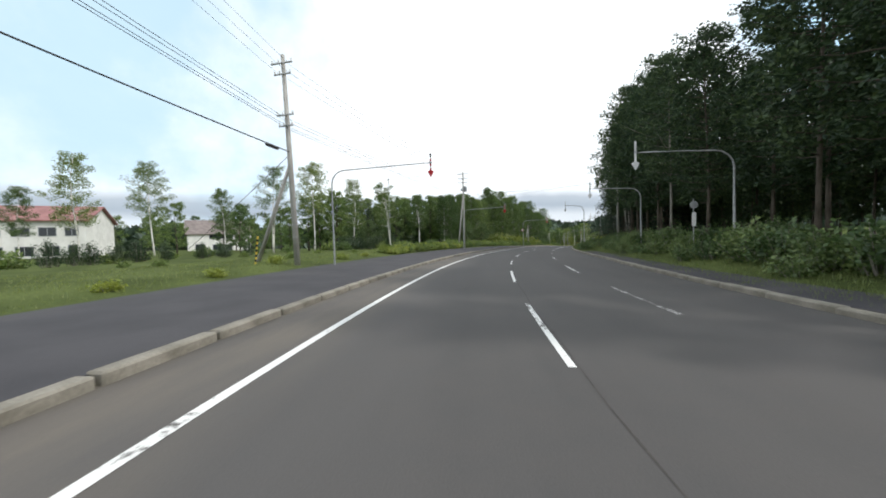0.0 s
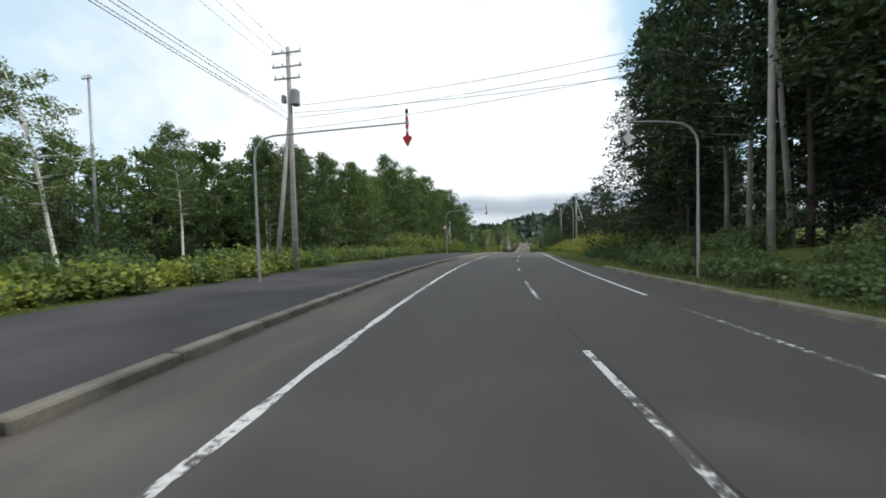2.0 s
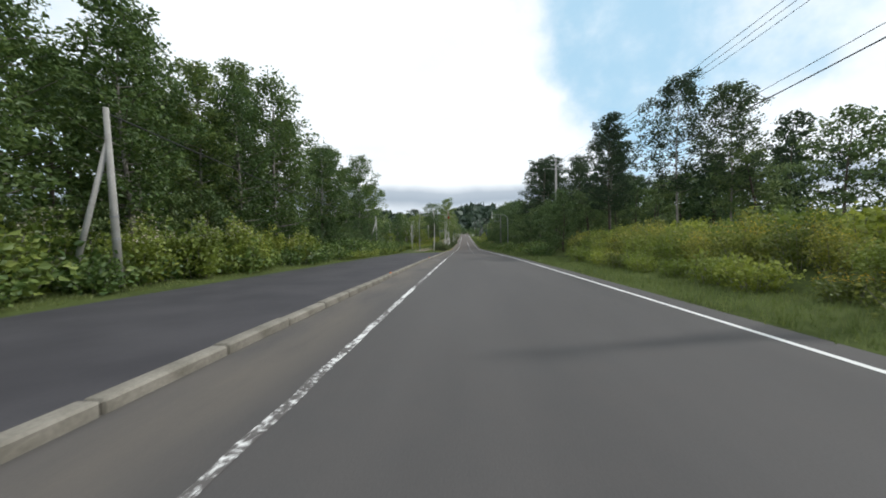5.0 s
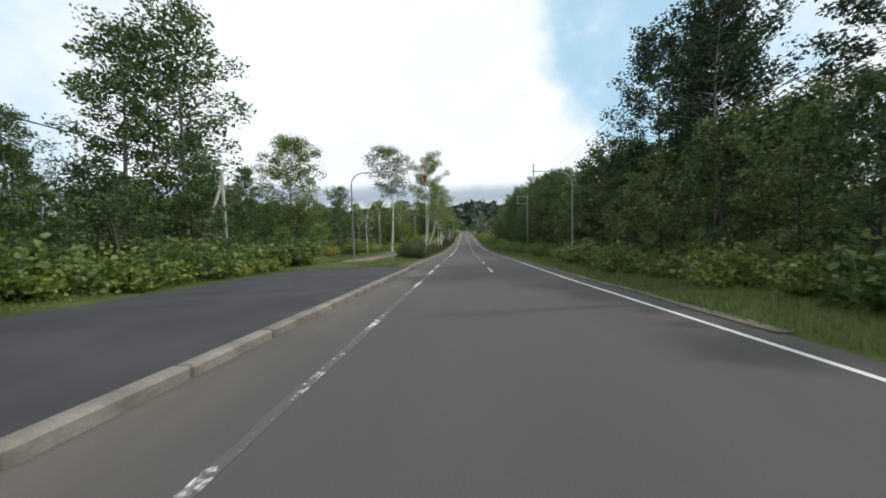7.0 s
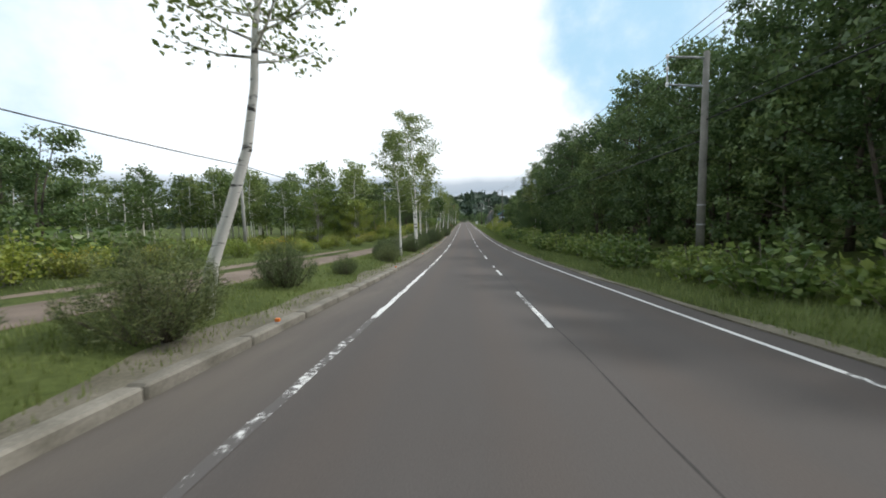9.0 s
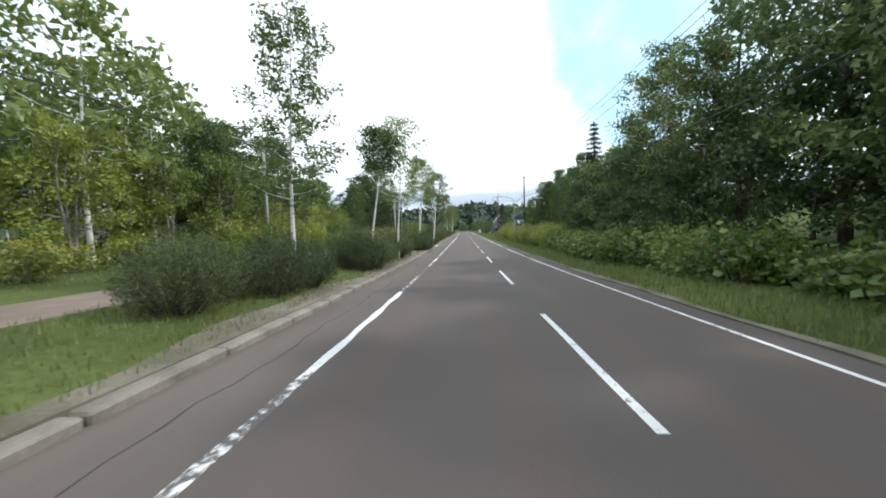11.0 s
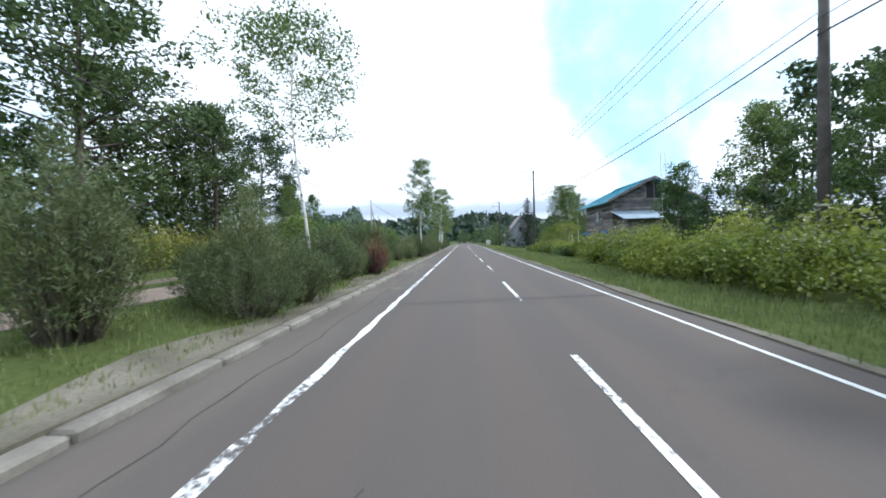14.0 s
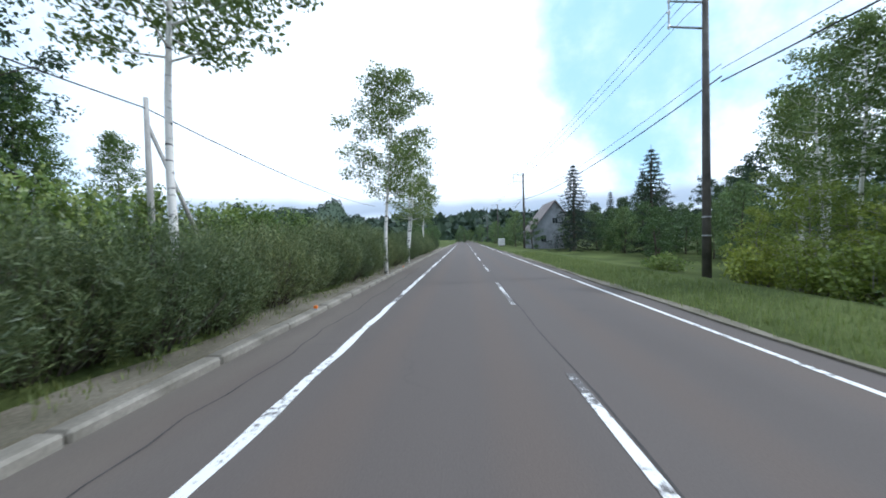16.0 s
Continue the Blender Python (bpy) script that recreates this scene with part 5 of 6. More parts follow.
for du, z in ((-0.7, 11.35), (0.0, 11.4), (0.7, 11.35)):
    cable((61.2, -11.5 + du * 0.5, 9.3 + du), (59.5, 12.8, 10.6 + du * 0.7), 0.4)
    cable((59.5, 12.8 + du * 0.5, 12.2), (110.2, 11.6 + du * 0.6, 9.9), 0.5)
    cable((110.2, 11.6 + du * 0.6, 9.9), (154.8, 13.0 + du, 12.4), 0.6)
    cable((154.8, 13.0 + du, 12.4), (200.0, 8.7 + du * 0.6, 9.1), 0.7)
cable((61.2, -11.5, 9.6), (59.5, 12.8, 9.6), 0.3)
for a, b in (((59.5, 12.8, 6.0), (110.2, 11.8, 7.3)), ((110.2, 11.8, 7.3), (154.8, 13.2, 7.6)), ((154.8, 13.2, 7.6), (200.0, 9.7, 6.2))):
    cable(a, b, 0.4, 0.024, "thick black telephone cable")
    cable((a[0], a[1], a[2] + 0.4), (b[0], b[1], b[2] + 0.4), 0.35, 0.013)
for (s0, u0, h0), (s1, u1, h1) in (((200.0, 8.6, 9.1), (295.5, 10.1, 11.8)), ((295.5, 10.1, 11.8), (336.6, 9.2, 11.6)), ((336.6, 9.2, 11.6), (378, 7.9, 11.3)),
                                   ((378, 7.9, 11.3), (424, 8.2, 11.0)), ((424, 8.2, 11.0), (470, 8.2, 10.9))):
    for dz in (0.0, -0.45, -1.05):
        cable((s0, u0, h0 + dz), (s1, u1, h1 + dz), 0.6)
    cable((s0, u0 + 1.3, h0 - 3.6), (s1, u1 + 1.3, h1 - 3.8), 0.8, 0.03, "thick black telephone cable")
    cable((s0, u0 + 1.3, h0 - 3.1), (s1, u1 + 1.3, h1 - 3.3), 0.7, 0.014)
for (s0, u0, h0), (s1, u1, h1) in (((115, -12.7, 6.6), (166.4, -15.7, 6.8)), ((166.4, -15.7, 6.8), (209.0, -15.5, 7.0)), ((209.0, -15.5, 7.0), (251.2, -14.7, 8.4)),
                                   ((251.2, -14.7, 8.4), (290.6, -12.6, 7.6)), ((290.6, -12.6, 7.6), (336.2, -13.7, 7.7)), ((336.2, -13.7, 7.7), (380, -14.5, 7.4))):
    cable((s0, u0, h0), (s1, u1, h1), 0.7, 0.028, "thick black telephone cable")

# round speed sign on the arrow post, and the sign seen from behind
speed = thing("speed_limit_sign", "round white speed limit sign with a red rim", "road sign")
part("plate", tube([(0, 0.012, 0), (0, -0.012, 0)], 0.30, 28), WHITE, speed)
ring_v, ring_f = [], []
for k in range(28):
    a = 2 * math.pi * k / 28
    for rr, y in ((0.30, -0.013), (0.235, -0.013), (0.235, -0.018), (0.30, -0.018)):
        ring_v.append((rr * math.cos(a), y, rr * math.sin(a)))
    for j in range(4):
        ring_f.append((4 * k + j, 4 * k + (j + 1) % 4, 4 * ((k + 1) % 28) + (j + 1) % 4, 4 * ((k + 1) % 28) + j))
part("rim", (ring_v, ring_f), RED, speed, "red rim")
txt = bpy.data.curves.new("number", "FONT")
txt.body, txt.size, txt.align_x, txt.align_y, txt.extrude = "50", 0.27, "CENTER", "CENTER", 0.003
tmp = bpy.data.objects.new("number_text", txt)
scene.collection.objects.link(tmp)
num_mesh = bpy.data.meshes.new_from_object(tmp.evaluated_get(bpy.context.evaluated_depsgraph_get()))
bpy.data.objects.remove(tmp)
num_mesh.materials.clear()
num_mesh.materials.append(BLUE_INK)
num = new("number", num_mesh)
num.parent, num.matrix_basis = speed, pose(0, -0.017, 0, 90, 0, 0)
tagged(num, "blue figures 50")
part("bracket", box(-0.03, 0.12, 0.012, 0.06, -0.03, 0.03), STEEL, speed)
speed.matrix_basis = on(92.7, -8.78, 0, 1.0, rise=4.05)

back = thing("road_sign", "round sign back and small plate on a thin post", "road sign")
part("post", tube([(0, 0, -0.3), (0, 0, 2.9)], 0.03, 8), STEEL, back)
part("plate", tube([(0, -0.05, 2.55), (0, -0.07, 2.55)], 0.22, 24), GREY_BOX, back)
part("small_plate", box(-0.11, 0.11, -0.07, -0.05, 1.3, 2.1, 0.004), WHITE, back)
back.matrix_basis = on(24.0, 12.0)

guard = thing("cable_guard", "yellow and black striped guard on a stay wire", "guard")
part("sleeve", tube([(0, 0, 0), (0.25, 0, 1.8)], 0.05, 8), YELLOW, guard)
for k in range(5):
    q = 0.08 + 0.18 * k
    part("stripe", tube([(0.25 * q, 0, 1.8 * q), (0.25 * (q + 0.09), 0, 1.8 * (q + 0.09))], 0.055, 8), DARK, guard)
guard.matrix_basis = on(21.0, -15.0)

# ---- houses ----


def gable(w, d, z0, z1, z2, t=0.0):
    """The solid of a house: width w in x, depth d in y, eaves at z1, ridge along y at z2."""
    v = [(-w / 2, 0, z0), (w / 2, 0, z0), (w / 2, 0, z1), (0, 0, z2), (-w / 2, 0, z1)]
    v += [(x, d, z) for x, _, z in v]
    return v, [(4, 3, 2, 1, 0), (5, 6, 7, 8, 9), (0, 1, 6, 5), (1, 2, 7, 6), (4, 0, 5, 9), (2, 3, 8, 7), (3, 4, 9, 8)]


def roof_slabs(w, d, z1, z2, over, t):
    """Two sloping slabs that meet at the ridge."""
    out = []
    for k in (-1, 1):
        ex = k * (w / 2 + over)
        ez = z1 - (z2 - z1) * over / (w / 2)
        v = [(ex, -over, ez), (0, -over, z2), (0, d + over, z2), (ex, d + over, ez)]
        v = v + [(x, y, z + t) for x, y, z in v]
        out.append((v, [(0, 1, 2, 3), (7, 6, 5, 4), (0, 4, 5, 1), (1, 5, 6, 2), (2, 6, 7, 3), (3, 7, 4, 0)]))
    return out


def window(parent, m, w=1.1, h=1.2, frame_mat=None, name="window"):
    """A framed window set proud of a wall; m places its foot centre, facing -y."""
    fm = frame_mat or WHITE
    fr = part(name, moved(join(box(-w / 2, -w / 2 + 0.08, -0.06, 0.05, 0, h), box(w / 2 - 0.08, w / 2, -0.06, 0.05, 0, h), box(-w / 2 + 0.08, w / 2 - 0.08, -0.06, 0.05, 0, 0.08),
                               box(-w / 2 + 0.08, w / 2 - 0.08, -0.06, 0.05, h - 0.08, h), box(-0.03, 0.03, -0.05, 0.05, 0.08, h - 0.08)), m), fm, parent)
    part("pane", moved(box(-w / 2 + 0.08, w / 2 - 0.08, -0.025, 0.0, 0.08, h - 0.08), m), GLASS, fr)
    return fr


def plain_house(label, w, d, z1, z2, wall, roof_mat, m, wins):
    h = thing("house", label, "house")
    part("wall", gable(w, d, -1.5, z1, z2), wall, h)
    for r in roof_slabs(w, d, z1 + 0.01, z2 + 0.01, 0.55, 0.16):
        part("roof", r, roof_mat, h)
    for x, z, ww, hh in wins:
        window(h, pose(x, 0, z), ww, hh, GREY_BOX)
        window(h, pose(-w / 2, d * (0.5 + x / w), z, 0, 0, -90), ww, hh, GREY_BOX)
        window(h, pose(w / 2, d * (0.5 + x / w), z, 0, 0, 90), ww, hh, GREY_BOX)
    h.matrix_basis = m
    return h


plain_house("white two-storey house with a faded red roof", 15.0, 12.0, 6.4, 9.0, PLASTER, RED_ROOF, on(45.0, -110.0, -42, 1.35, rise=-1.0),
            [(-5.4, 3.9, 2.0, 1.4), (-1.6, 3.9, 2.0, 1.4), (2.0, 3.9, 2.0, 1.4), (5.4, 3.9, 1.6, 1.4), (-5.2, 0.9, 2.0, 1.5), (-1.2, 0.9, 2.0, 1.5), (2.6, 0.9, 1.6, 1.5), (5.6, 0.6, 1.4, 1.9)])
plain_house("white building with a broad low gable and grey-brown roof", 19.0, 16.0, 6.0, 10.2, PLASTER, BROWN_ROOF, on(82.0, -134.0, -28, 1.25, rise=-1.5),
            [(-6.0, 1.4, 2.4, 1.6), (0.2, 4.4, 6.0, 1.3), (0.5, 1.0, 5.0, 1.8), (6.6, 1.6, 2.0, 1.6)])
plain_house("grey house with a steep gable roof", 7.5, 9.0, 3.4, 8.2, GREY_WALL, BROWN_ROOF, on(386.0, 16.0, 0, rise=-0.3),
            [(-2.0, 1.0, 1.0, 1.2), (1.8, 1.0, 1.0, 1.2), (0.0, 4.2, 1.0, 1.1)])


def log_house():
    """The old timber house: log walls laid board by board, teal sheet roof, lean-to, door, boarded windows, ladder."""
    h = thing("timber_house", "abandoned weathered timber house with a teal sheet roof", "house")
    w, d, z1, z2, z0 = 6.6, 7.2, 5.5, 7.15, -0.3
    core = part("wall", gable(w - 0.3, d - 0.3, z0 - 0.8, z1 - 0.06, z2 - 0.1), WOOD, h)
    core.location = (0, 0.15, 0)
    # planks on the road side and on the near gable
    n = 30
    for i in range(n):
        za, zb = z0 + (z1 - z0) * i / n, z0 + (z1 - z0) * (i + 1) / n - 0.02
        out = 0.05 + 0.035 * rnd.random()
        part("plank", box(-w / 2 - out, -w / 2 + 0.16, 0, d, za, zb, 0.02), WOOD if i % 4 else WOOD_PALE, h)
        part("plank", box(-w / 2, w / 2, -out, 0.16, za, zb, 0.02), WOOD, h)
    for i in range(11):
        za, zb = z1 + (z2 - z1) * i / 12, z1 + (z2 - z1) * (i + 1) / 12 - 0.02
        half = w / 2 * (1 - (zb - z1) / (z2 - z1))
        part("plank", box(-half, half, -0.06, 0.16, za, zb, 0.015), WOOD, h)
    for r in roof_slabs(w, d, z1, z2, 0.7, 0.10):
        rf = part("roof", r, TEAL, h, "teal sheet metal roof")
    for k in (-1, 1):
        for j in range(20):
            y = -0.66 + (d + 1.3) * j / 19
            a, b = Vector((0, y, z2 + 0.11)), Vector((k * (w / 2 + 0.66), y, z1 - 0.23))
            part("roof_seam", tube([a, b], 0.022, 4), TEAL, h)
    part("ridge_cap", box(-0.18, 0.18, -0.72, d + 0.72, z2 + 0.07, z2 + 0.15, 0.03), TEAL, h)
    for k in (-1, 1):
        a, b = Vector((0, -0.72, z2 - 0.02)), Vector((k * (w / 2 + 0.68), -0.72, z1 - 0.36))
        v = [a, b, b + Vector((0, 0, 0.22)), a + Vector((0, 0, 0.22))]
        v = v + [q + Vector((0, -0.04, 0)) for q in v]
        part("bargeboard", (v, [(0, 1, 2, 3), (7, 6, 5, 4), (0, 4, 5, 1), (1, 5, 6, 2), (2, 6, 7, 3), (3, 7, 4, 0)]), WOOD_PALE, h)
    # lean-to on the near gable
    part("lean_to_wall", box(-w / 2 + 0.4, w / 2 - 1.9, -2.2, 0.0, z0 - 0.8, 3.6), WOOD, h)
    for i in range(14):
        za = z0 + 0.27 * i
        part("plank", box(-w / 2 + 0.3, w / 2 - 1.8, -2.27, -2.19, za, za + 0.245, 0.015), WOOD if i % 3 else WOOD_PALE, h)
        part("plank", box(-w / 2 + 0.32, -w / 2 + 0.40, -2.19, -0.07, za, za + 0.245, 0.015), WOOD, h)
    v = [(-w / 2 - 0.2, -2.9, 3.55), (w / 2 - 1.5, -2.9, 3.55), (w / 2 - 1.5, 0.0, 4.35), (-w / 2 - 0.2, 0.0, 4.35)]
    v = v + [(x, y, z + 0.07) for x, y, z in v]
    part("lean_to_roof", (v, [(3, 2, 1, 0), (4, 5, 6, 7), (0, 1, 5, 4), (1, 2, 6, 5), (2, 3, 7, 6), (3, 0, 4, 7)]), TIN, h, "pale blue tin roof")
    # gable window, road-side door and windows
    window(h, pose(0.2, -0.1, 5.4), 1.5, 1.6, WOOD)
    side = pose(-w / 2 - 0.09, 0, 0, 0, 0, -90)
    door = part("door", moved(join(box(-4.2, -3.3, -0.05, 0.03, 0.2, 2.2, 0.01), box(-3.26, -2.36, -0.05, 0.03, 0.2, 2.2, 0.01)), side), WOOD, h, "dark grey double door")
    for x in (-4.05, -3.11):
        part("pane", moved(box(x, x + 0.6, -0.062, -0.05, 1.15, 2.05), side), GLASS, door, "dark glass pane")
    part("transom", moved(box(-4.2, -2.36, -0.06, 0.02, 2.24, 2.27, 0.005), side), WOOD_PALE, h)
    for i in range(9):
        z = 2.5 + 0.25 * i
        half = 1.35 - 0.07 * i
        part("plank", moved(box(-3.28 - half, -3.28 + half, -0.035 - 0.012 * (i % 3), 0.02, z, z + 0.215, 0.012), side), WOOD_PALE if i % 3 else WOOD, h)
    part("door_frame", moved(join(box(-4.36, -4.24, -0.09, 0.03, 0.1, 2.4), box(-2.32, -2.2, -0.09, 0.03, 0.1, 2.4), box(-4.36, -2.2, -0.1, 0.03, 2.28, 2.42)), side), WOOD_PALE, h)
    part("door_handle", moved(box(-3.42, -3.36, -0.1, -0.05, 1.1, 1.25), side), STEEL, door)
    for y, z, ww, hh in ((-6.6, 1.0, 1.5, 1.3), (-1.2, 1.0, 1.2, 1.4)):
        frame_part = window(h, side @ pose(y, 0, z), ww, hh, WOOD_PALE)
        for i in range(4):
            zb = z + 0.06 + 0.34 * i - (0.08 if i == 2 else 0.0)
            if zb + 0.2 < z + hh:
                part("board", moved(box(y - ww / 2 + 0.02, y + ww / 2 - 0.02, -0.095, -0.065, zb, zb + 0.19, 0.008), side), WOOD_PALE if i % 2 else WOOD, frame_part)
        part("window_hood", moved(box(y - ww / 2 - 0.15, y + ww / 2 + 0.15, -0.32, 0.05, z + hh + 0.06, z + hh + 0.30, 0.02), side), BLUE_TIN, h, "blue sheet metal hood")
    part("porch_roof", moved(box(-4.7, -1.8, -0.35, 0.05, 2.44, 2.50, 0.01), side), WOOD_PALE, h)
    part("porch_step", moved(box(-4.6, -1.9, -1.0, 0.0, -0.25, 0.1, 0.03), side), WOOD_PALE, h)
    part("vent_pipe", moved(tube([(-3.2, -0.15, 3.6), (-3.2, -0.15, 4.6)], 0.09, 10), side), TIN, h)
    lad = thing("ladder", "pale metal ladder leaning on the house gable and roof", "ladder")
    part("rail", tube([(-0.2, 0, 0), (-0.2, 0.35, 5.2)], 0.03, 6), WHITE, lad)
    part("rail", tube([(0.2, 0, 0), (0.2, 0.35, 5.2)], 0.03, 6), WHITE, lad)
    for i in range(15):
        z = 0.25 + 0.34 * i
        part("rung", tube([(-0.2, 0.35 * z / 5.2, z), (0.2, 0.35 * z / 5.2, z)], 0.02, 6), WHITE, lad)
    m = on(316.3, 16.6, -1.0, rise=-0.45)
    h.matrix_basis = m
    lad.matrix_basis = m @ pose(0.6, -1.2, 4.05)


log_house()

# white cabinet on the far verge
cab = thing("roadside_cabinet", "small white cabinet on a low plinth at the roadside", "cabinet")
part("body", box(-0.5, 0.5, -0.3, 0.3, 0.15, 1.25, 0.03), WHITE, cab)
part("plinth", box(-0.45, 0.45, -0.27, 0.27, -0.1, 0.16), CONCRETE, cab)
part("door", box(-0.42, 0.42, -0.32, -0.3, 0.25, 1.15, 0.006), WHITE, cab)
cab.matrix_basis = on(392.0, 7.2, 0, 1.2)

# ---- distance: wooded ridges ----


def ridge(label, y, x0, x1, height, seed, depth=160.0, m=None):
    """A low wooded hill: a swelling ground form covered in many small crowns."""
    g = np.random.RandomState(seed)
    cols = 60
    top = [height * (0.55 + 0.45 * noise.noise((i * 0.16, seed, 0))) * math.sin(math.pi * (i + 0.5) / cols) ** 0.35 for i in range(cols)]
    rows_ = []
    for j in range(9):
        q = j / 8
        rows_.append([Vector((x0 + (x1 - x0) * i / (cols - 1), y + depth * q, -3 + (top[i] + 3) * math.sin(math.pi * 0.5 * q))) for i in range(cols)])
    hill = thing("wooded_ridge", label, "hill", kind="stuff")
    part("slope", sheet(rows_), FAR_WOOD, hill)
    n = 5200
    i, q = g.rand(n) * (cols - 1), g.rand(n) ** 0.8
    h = np.interp(i, range(cols), top)
    p = np.stack([x0 + (x1 - x0) * i / (cols - 1), y + depth * q, -3 + (h + 3) * np.sin(math.pi * 0.5 * q) + g.rand(n) * 2], 1)
    wide = (x1 - x0) / 130.0
    part("tree_crowns", leaves(p, 1.6 * wide, droop=-0.6, slim=0.9, seed=seed), FAR_WOOD, hill, kind="stuff")
    if m:
        hill.matrix_basis = m


ridge("distant hill covered in dark woods", 640.0, -420, 560, 34.0, 3)
ridge("distant hazy wooded mountain", 1250.0, -900, 1100, 95.0, 8, 300.0)
ridge("wooded rise beyond the meadow", 470.0, -135, -46, 36.0, 12, 60.0)
ridge("wooded slope beside the far road", 500.0, 10, 190, 24.0, 14, 90.0)

ridge("low woods beyond the fields", 0.0, -420, 420, 15.0, 16, 60.0, pose(-235, 170, 3, 0, 0, 90))
ridge("wooded rise behind the houses", 0.0, -220, 160, 30.0, 18, 110.0, pose(-330, 160, 3, 0, 0, 75))

# ---- verge grass ----


def tufts(name, label, spots_, size, seed, mat):
    g = np.random.RandomState(seed)
    v, f = [], []
    for s, u in spots_:
        p = at(s, u)
        for b in range(3):
            a, hgt = g.rand() * 6.283, size * (0.5 + g.rand())
            x, y = p.x + g.normal() * 0.06, p.y + g.normal() * 0.06
            w = 0.006 + 0.008 * g.rand()
            lx, ly = math.cos(a) * hgt * 0.4, math.sin(a) * hgt * 0.4
            k = len(v)
            v += [(x - math.sin(a) * w, y + math.cos(a) * w, p.z - 0.03), (x + math.sin(a) * w, y - math.cos(a) * w, p.z - 0.03), (x + lx, y + ly, p.z + hgt)]
            f.append((k, k + 1, k + 2))
    ob = part(name, (v, f), mat)
    return tagged(ob, label, "grass", kind="stuff")


gr = np.random.RandomState(11)
spots_l = [(s, u) for s, u in zip(gr.uniform(168, 345, 24000), gr.uniform(-7.5, -4.0, 24000))]
spots_l += [(s, u) for s, u in zip(gr.uniform(-2, 60, 8000), gr.uniform(-22, -11.4, 8000))]
spots_l += [(s, u) for s, u in zip(gr.uniform(60, 168, 6000), gr.uniform(-13, -11.6, 6000))]
spots_l += [(s, u) for s, u in zip(gr.uniform(168, 345, 6000), gr.uniform(-13.8, -11.7, 6000))]
spots_l = [(s, u) for s, u in spots_l if not (262.3 < s < 275.5 and u > -14.2)]
tufts("verge_grass", "short green grass on the verge beside the kerb", spots_l, 0.11, 21, GRASS)
spots_r = [(s, ROAD_EDGE(s) + 0.02 + q * 3.2) for s, q in zip(gr.uniform(60, 360, 36000), gr.rand(36000) ** 0.9)]
spots_r += [(s, ROAD_EDGE(s) + 0.5 + q * 3.2) for s, q in zip(gr.uniform(-2, 60, 4000), gr.rand(4000))]
tufts("roadside_grass", "tall green grass along the road edge", spots_r, 0.17, 22, GRASS)

# ---- kerb stones ----


def kerb_row(name, label, s0, s1, side, out, top, wide=0.17, pitch=2.0, rough=0.25):
    row = thing(name, label, "kerb", kind="structure")
    length, n = pitch - 0.02, int((s1 - s0) / pitch)
    stone = mesh_of("kerb_stone", *box(-wide, 0.10, -length / 2, length / 2, -0.25, top, 0.03), CONCRETE)
    for i in range(n):
        s = s0 + pitch * (i + 0.5)
        ob = new("kerb_stone", stone)
        ob.parent = row
        tilt = math.degrees(math.atan2(side(s + 1) - side(s - 1), 2.0))
        slope = math.degrees(math.atan2(at(s + 1, 0, 0).z - at(s - 1, 0, 0).z, 2.0))
        p = at(s, side(s) + out, rnd.uniform(-0.015, 0.01))
        ob.matrix_basis = pose(p.x, p.y, p.z, slope, 0, turn_at(s) - tilt + rnd.uniform(-rough, rough)) @ pose(0, 0, 0, rnd.uniform(-rough, rough), rnd.uniform(-rough, rough), 0)
    return row


kerb_row("kerb_left", "weathered concrete kerb stones along the pavement", -20, 226, KERB, -0.1, 0.17)
kerb_row("kerb_left_sunken", "sunken dirty kerb stones half buried in the verge", 226, 262, KERB, -0.1, 0.135, rough=0.6)
kerb_row("kerb_left_far", "low broken concrete kerb stones along the verge", 276, 420, KERB, -0.1, 0.12)
kerb_row("kerb_right", "weathered concrete kerb stones at the forest side", -20, 62, KERB_RIGHT, 0.1, 0.15)
kerb_row("dropped_kerb", "low worn concrete slabs of a dropped kerb", 262, 277, KERB, -0.10, 0.07, 0.42, 1.0, 2.0)

painted = strip("kerb_paint", [270.4 + 0.2 * i for i in range(10)], lambda s: KERB(s) - 0.30, lambda s: KERB(s) + 0.02 + 0.03 * math.sin(s * 9), lambda s, u: 0.088, PAINT_RUBBED, cols=2, depth=0.05)
tagged(painted, "worn white paint on a dropped kerb slab", "kerb paint", kind="structure")

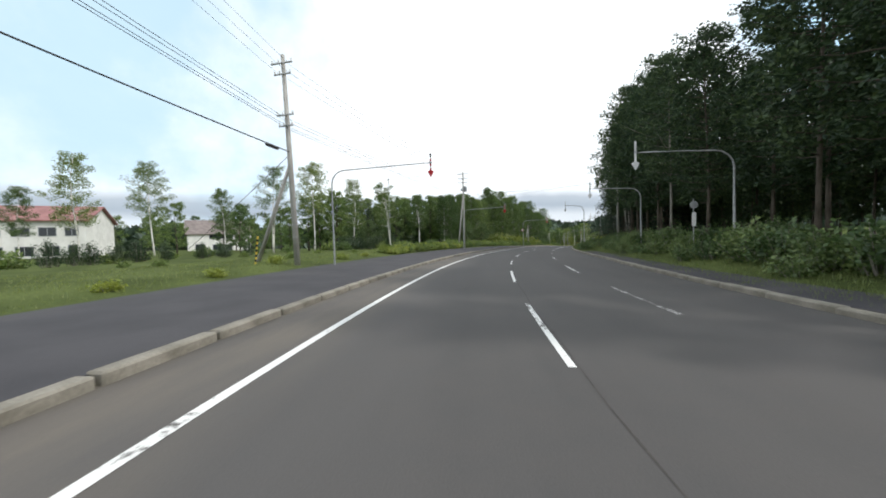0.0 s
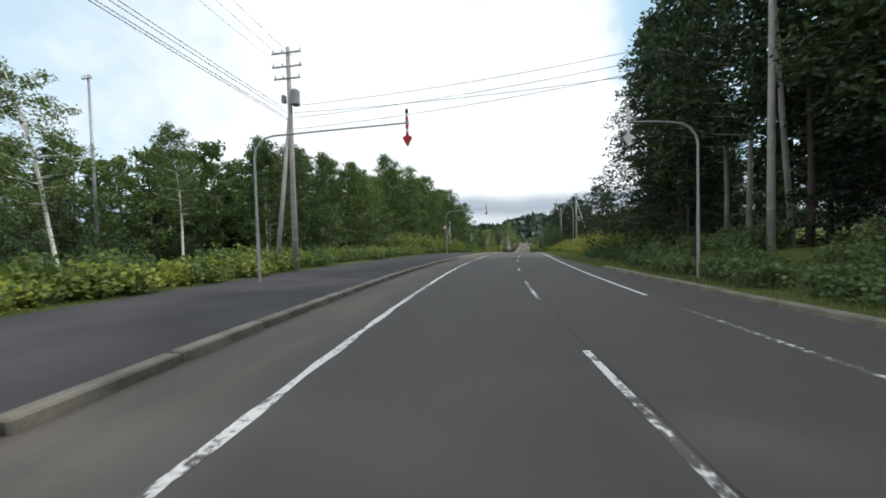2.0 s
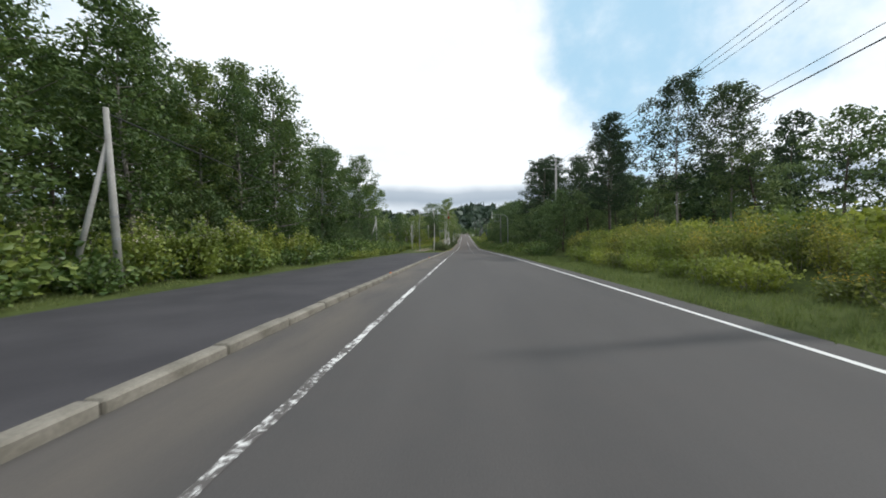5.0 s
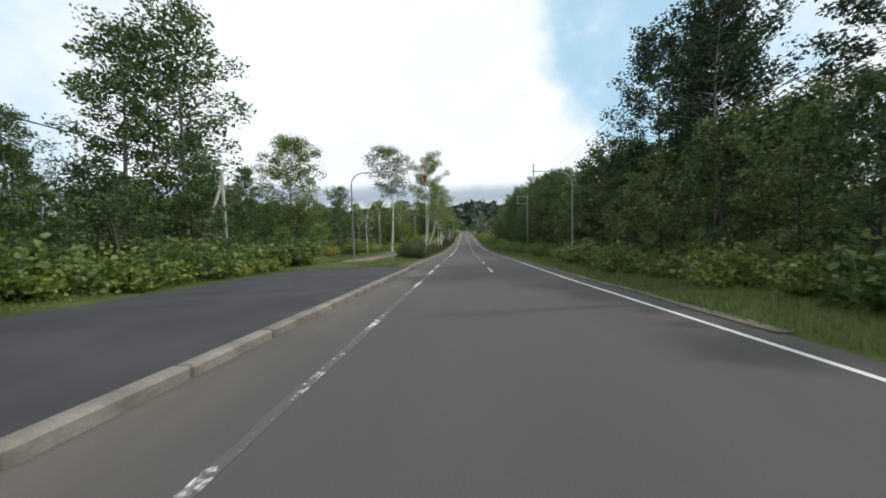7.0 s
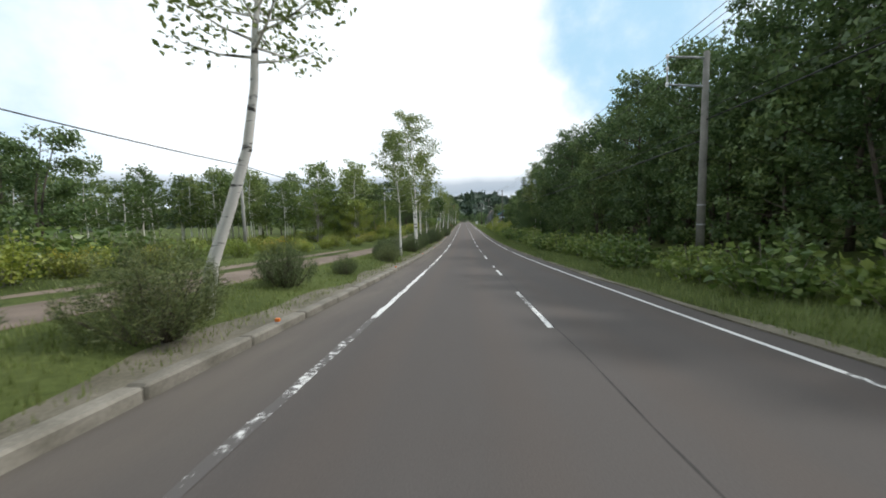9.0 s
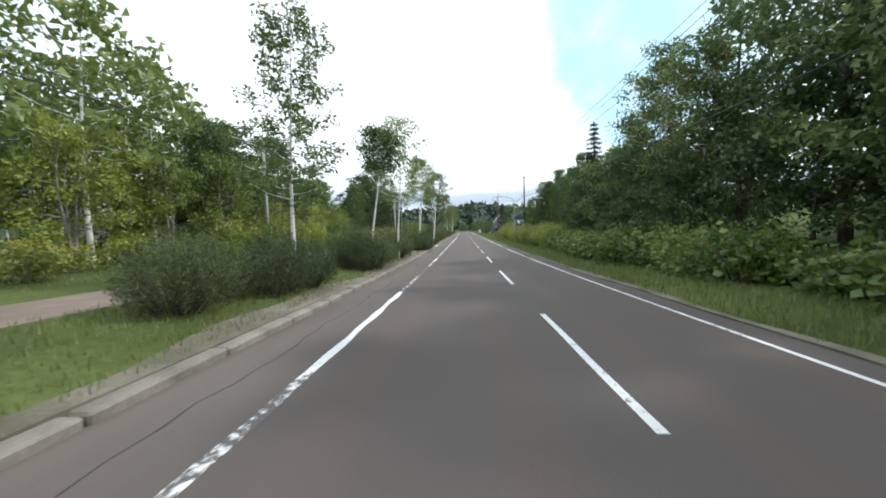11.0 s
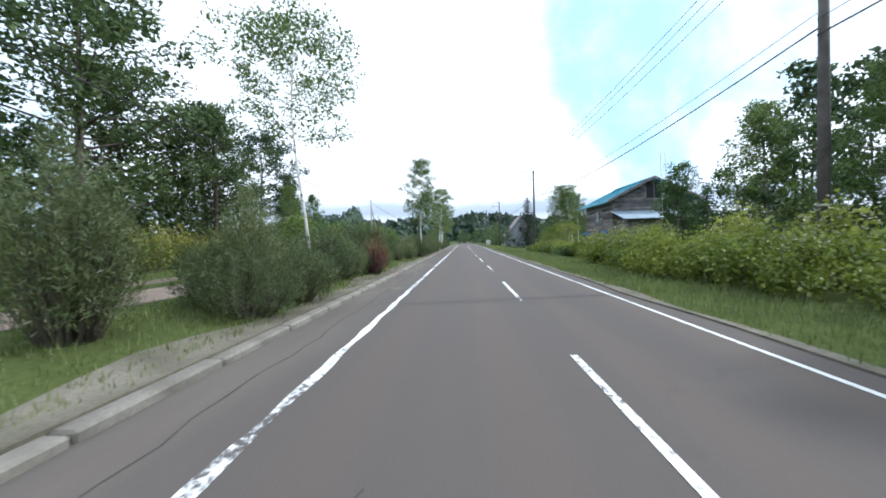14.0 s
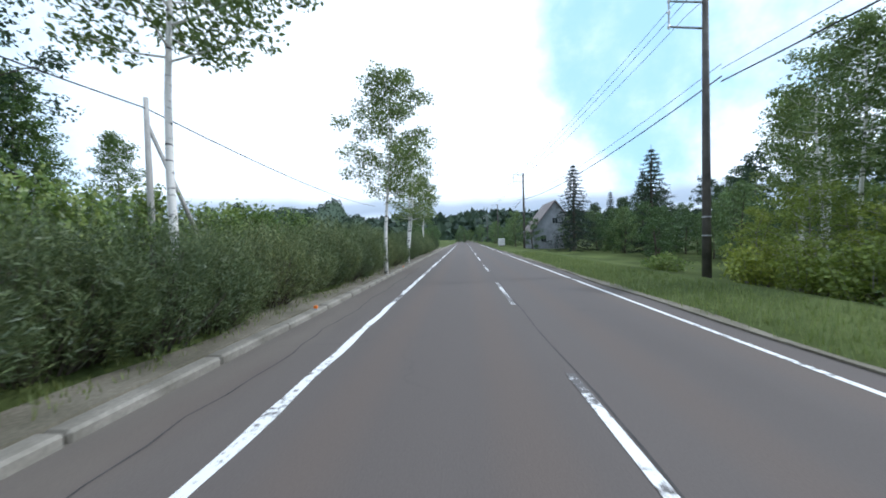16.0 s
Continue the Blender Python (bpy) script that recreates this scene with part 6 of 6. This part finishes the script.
# orange reflectors on the kerb
for s in (101, 121, 141, 176.5, 183.5, 191.0, 203, 215, 227, 239, 254.0, 283, 301.5, 316, 329.5, 342):
    ref = thing("kerb_reflector", "small orange reflector fixed on the kerb", "reflector", "kerb reflectors")
    part("base", box(-0.05, 0.05, -0.06, 0.06, -0.03, 0.02, 0.006), GREY_BOX, ref)
    part("lens", box(-0.045, 0.045, -0.035, 0.035, 0.015, 0.085, 0.012), ORANGE, ref)
    ref.matrix_basis = on(s, KERB(s) - 0.1, 0, 1.0, rise=0.16 if s < 226 else 0.125 if s < 262 else 0.11)

# ---- paving blocks of the drive that crosses the verge ----
drive = thing("block_driveway", "driveway of worn red-brown paving blocks with mossy joints", "driveway", kind="structure")
bed_rows = [[at(s, u) + Vector((0, 0, 0.008)) for u in (-14.2, -12.6, -11, -9, -7.5, -6, -5, -3.9)] for s in [262.6 + 0.72 * i for i in range(19)]]
part("bed", sheet(bed_rows), MOSS, drive)
block = mesh_of("paving_block", *box(-0.135, 0.135, -0.097, 0.097, -0.05, 0.022, 0.012), BRICK)
rest, made = [], 0
cells = []
for i in range(58):
    for j in range(34):
        s = 263.0 + 0.225 * i
        u = -4.20 - 0.30 * j - (0.15 if i % 2 else 0.0)
        if u < -13.9 or s > 275.6 + 0.5 * math.sin(u * 1.3):
            continue
        cells.append((s, u))
near_cells = set(sorted(cells, key=lambda c: abs(c[0] - 266.0) + 1.4 * abs(c[1] + 4.0))[:290])
for s, u in cells:
    p = at(s, u)
    m = pose(p.x, p.y, p.z + rnd.uniform(-0.004, 0.006), rnd.uniform(-1, 1), math.degrees(math.atan2(at(s, u - 0.2).z - at(s, u + 0.2).z, 0.4)) + rnd.uniform(-1, 1), turn_at(s) + rnd.uniform(-1, 1))
    if (s, u) in near_cells:
        ob = new("paving_block", block)
        ob.parent, ob.matrix_basis = drive, m
    else:
        rest.append(moved(box(-0.135, 0.135, -0.097, 0.097, -0.02, 0.022), m))
tagged(part("paving_blocks", join(*rest), BRICK, drive), kind="stuff")
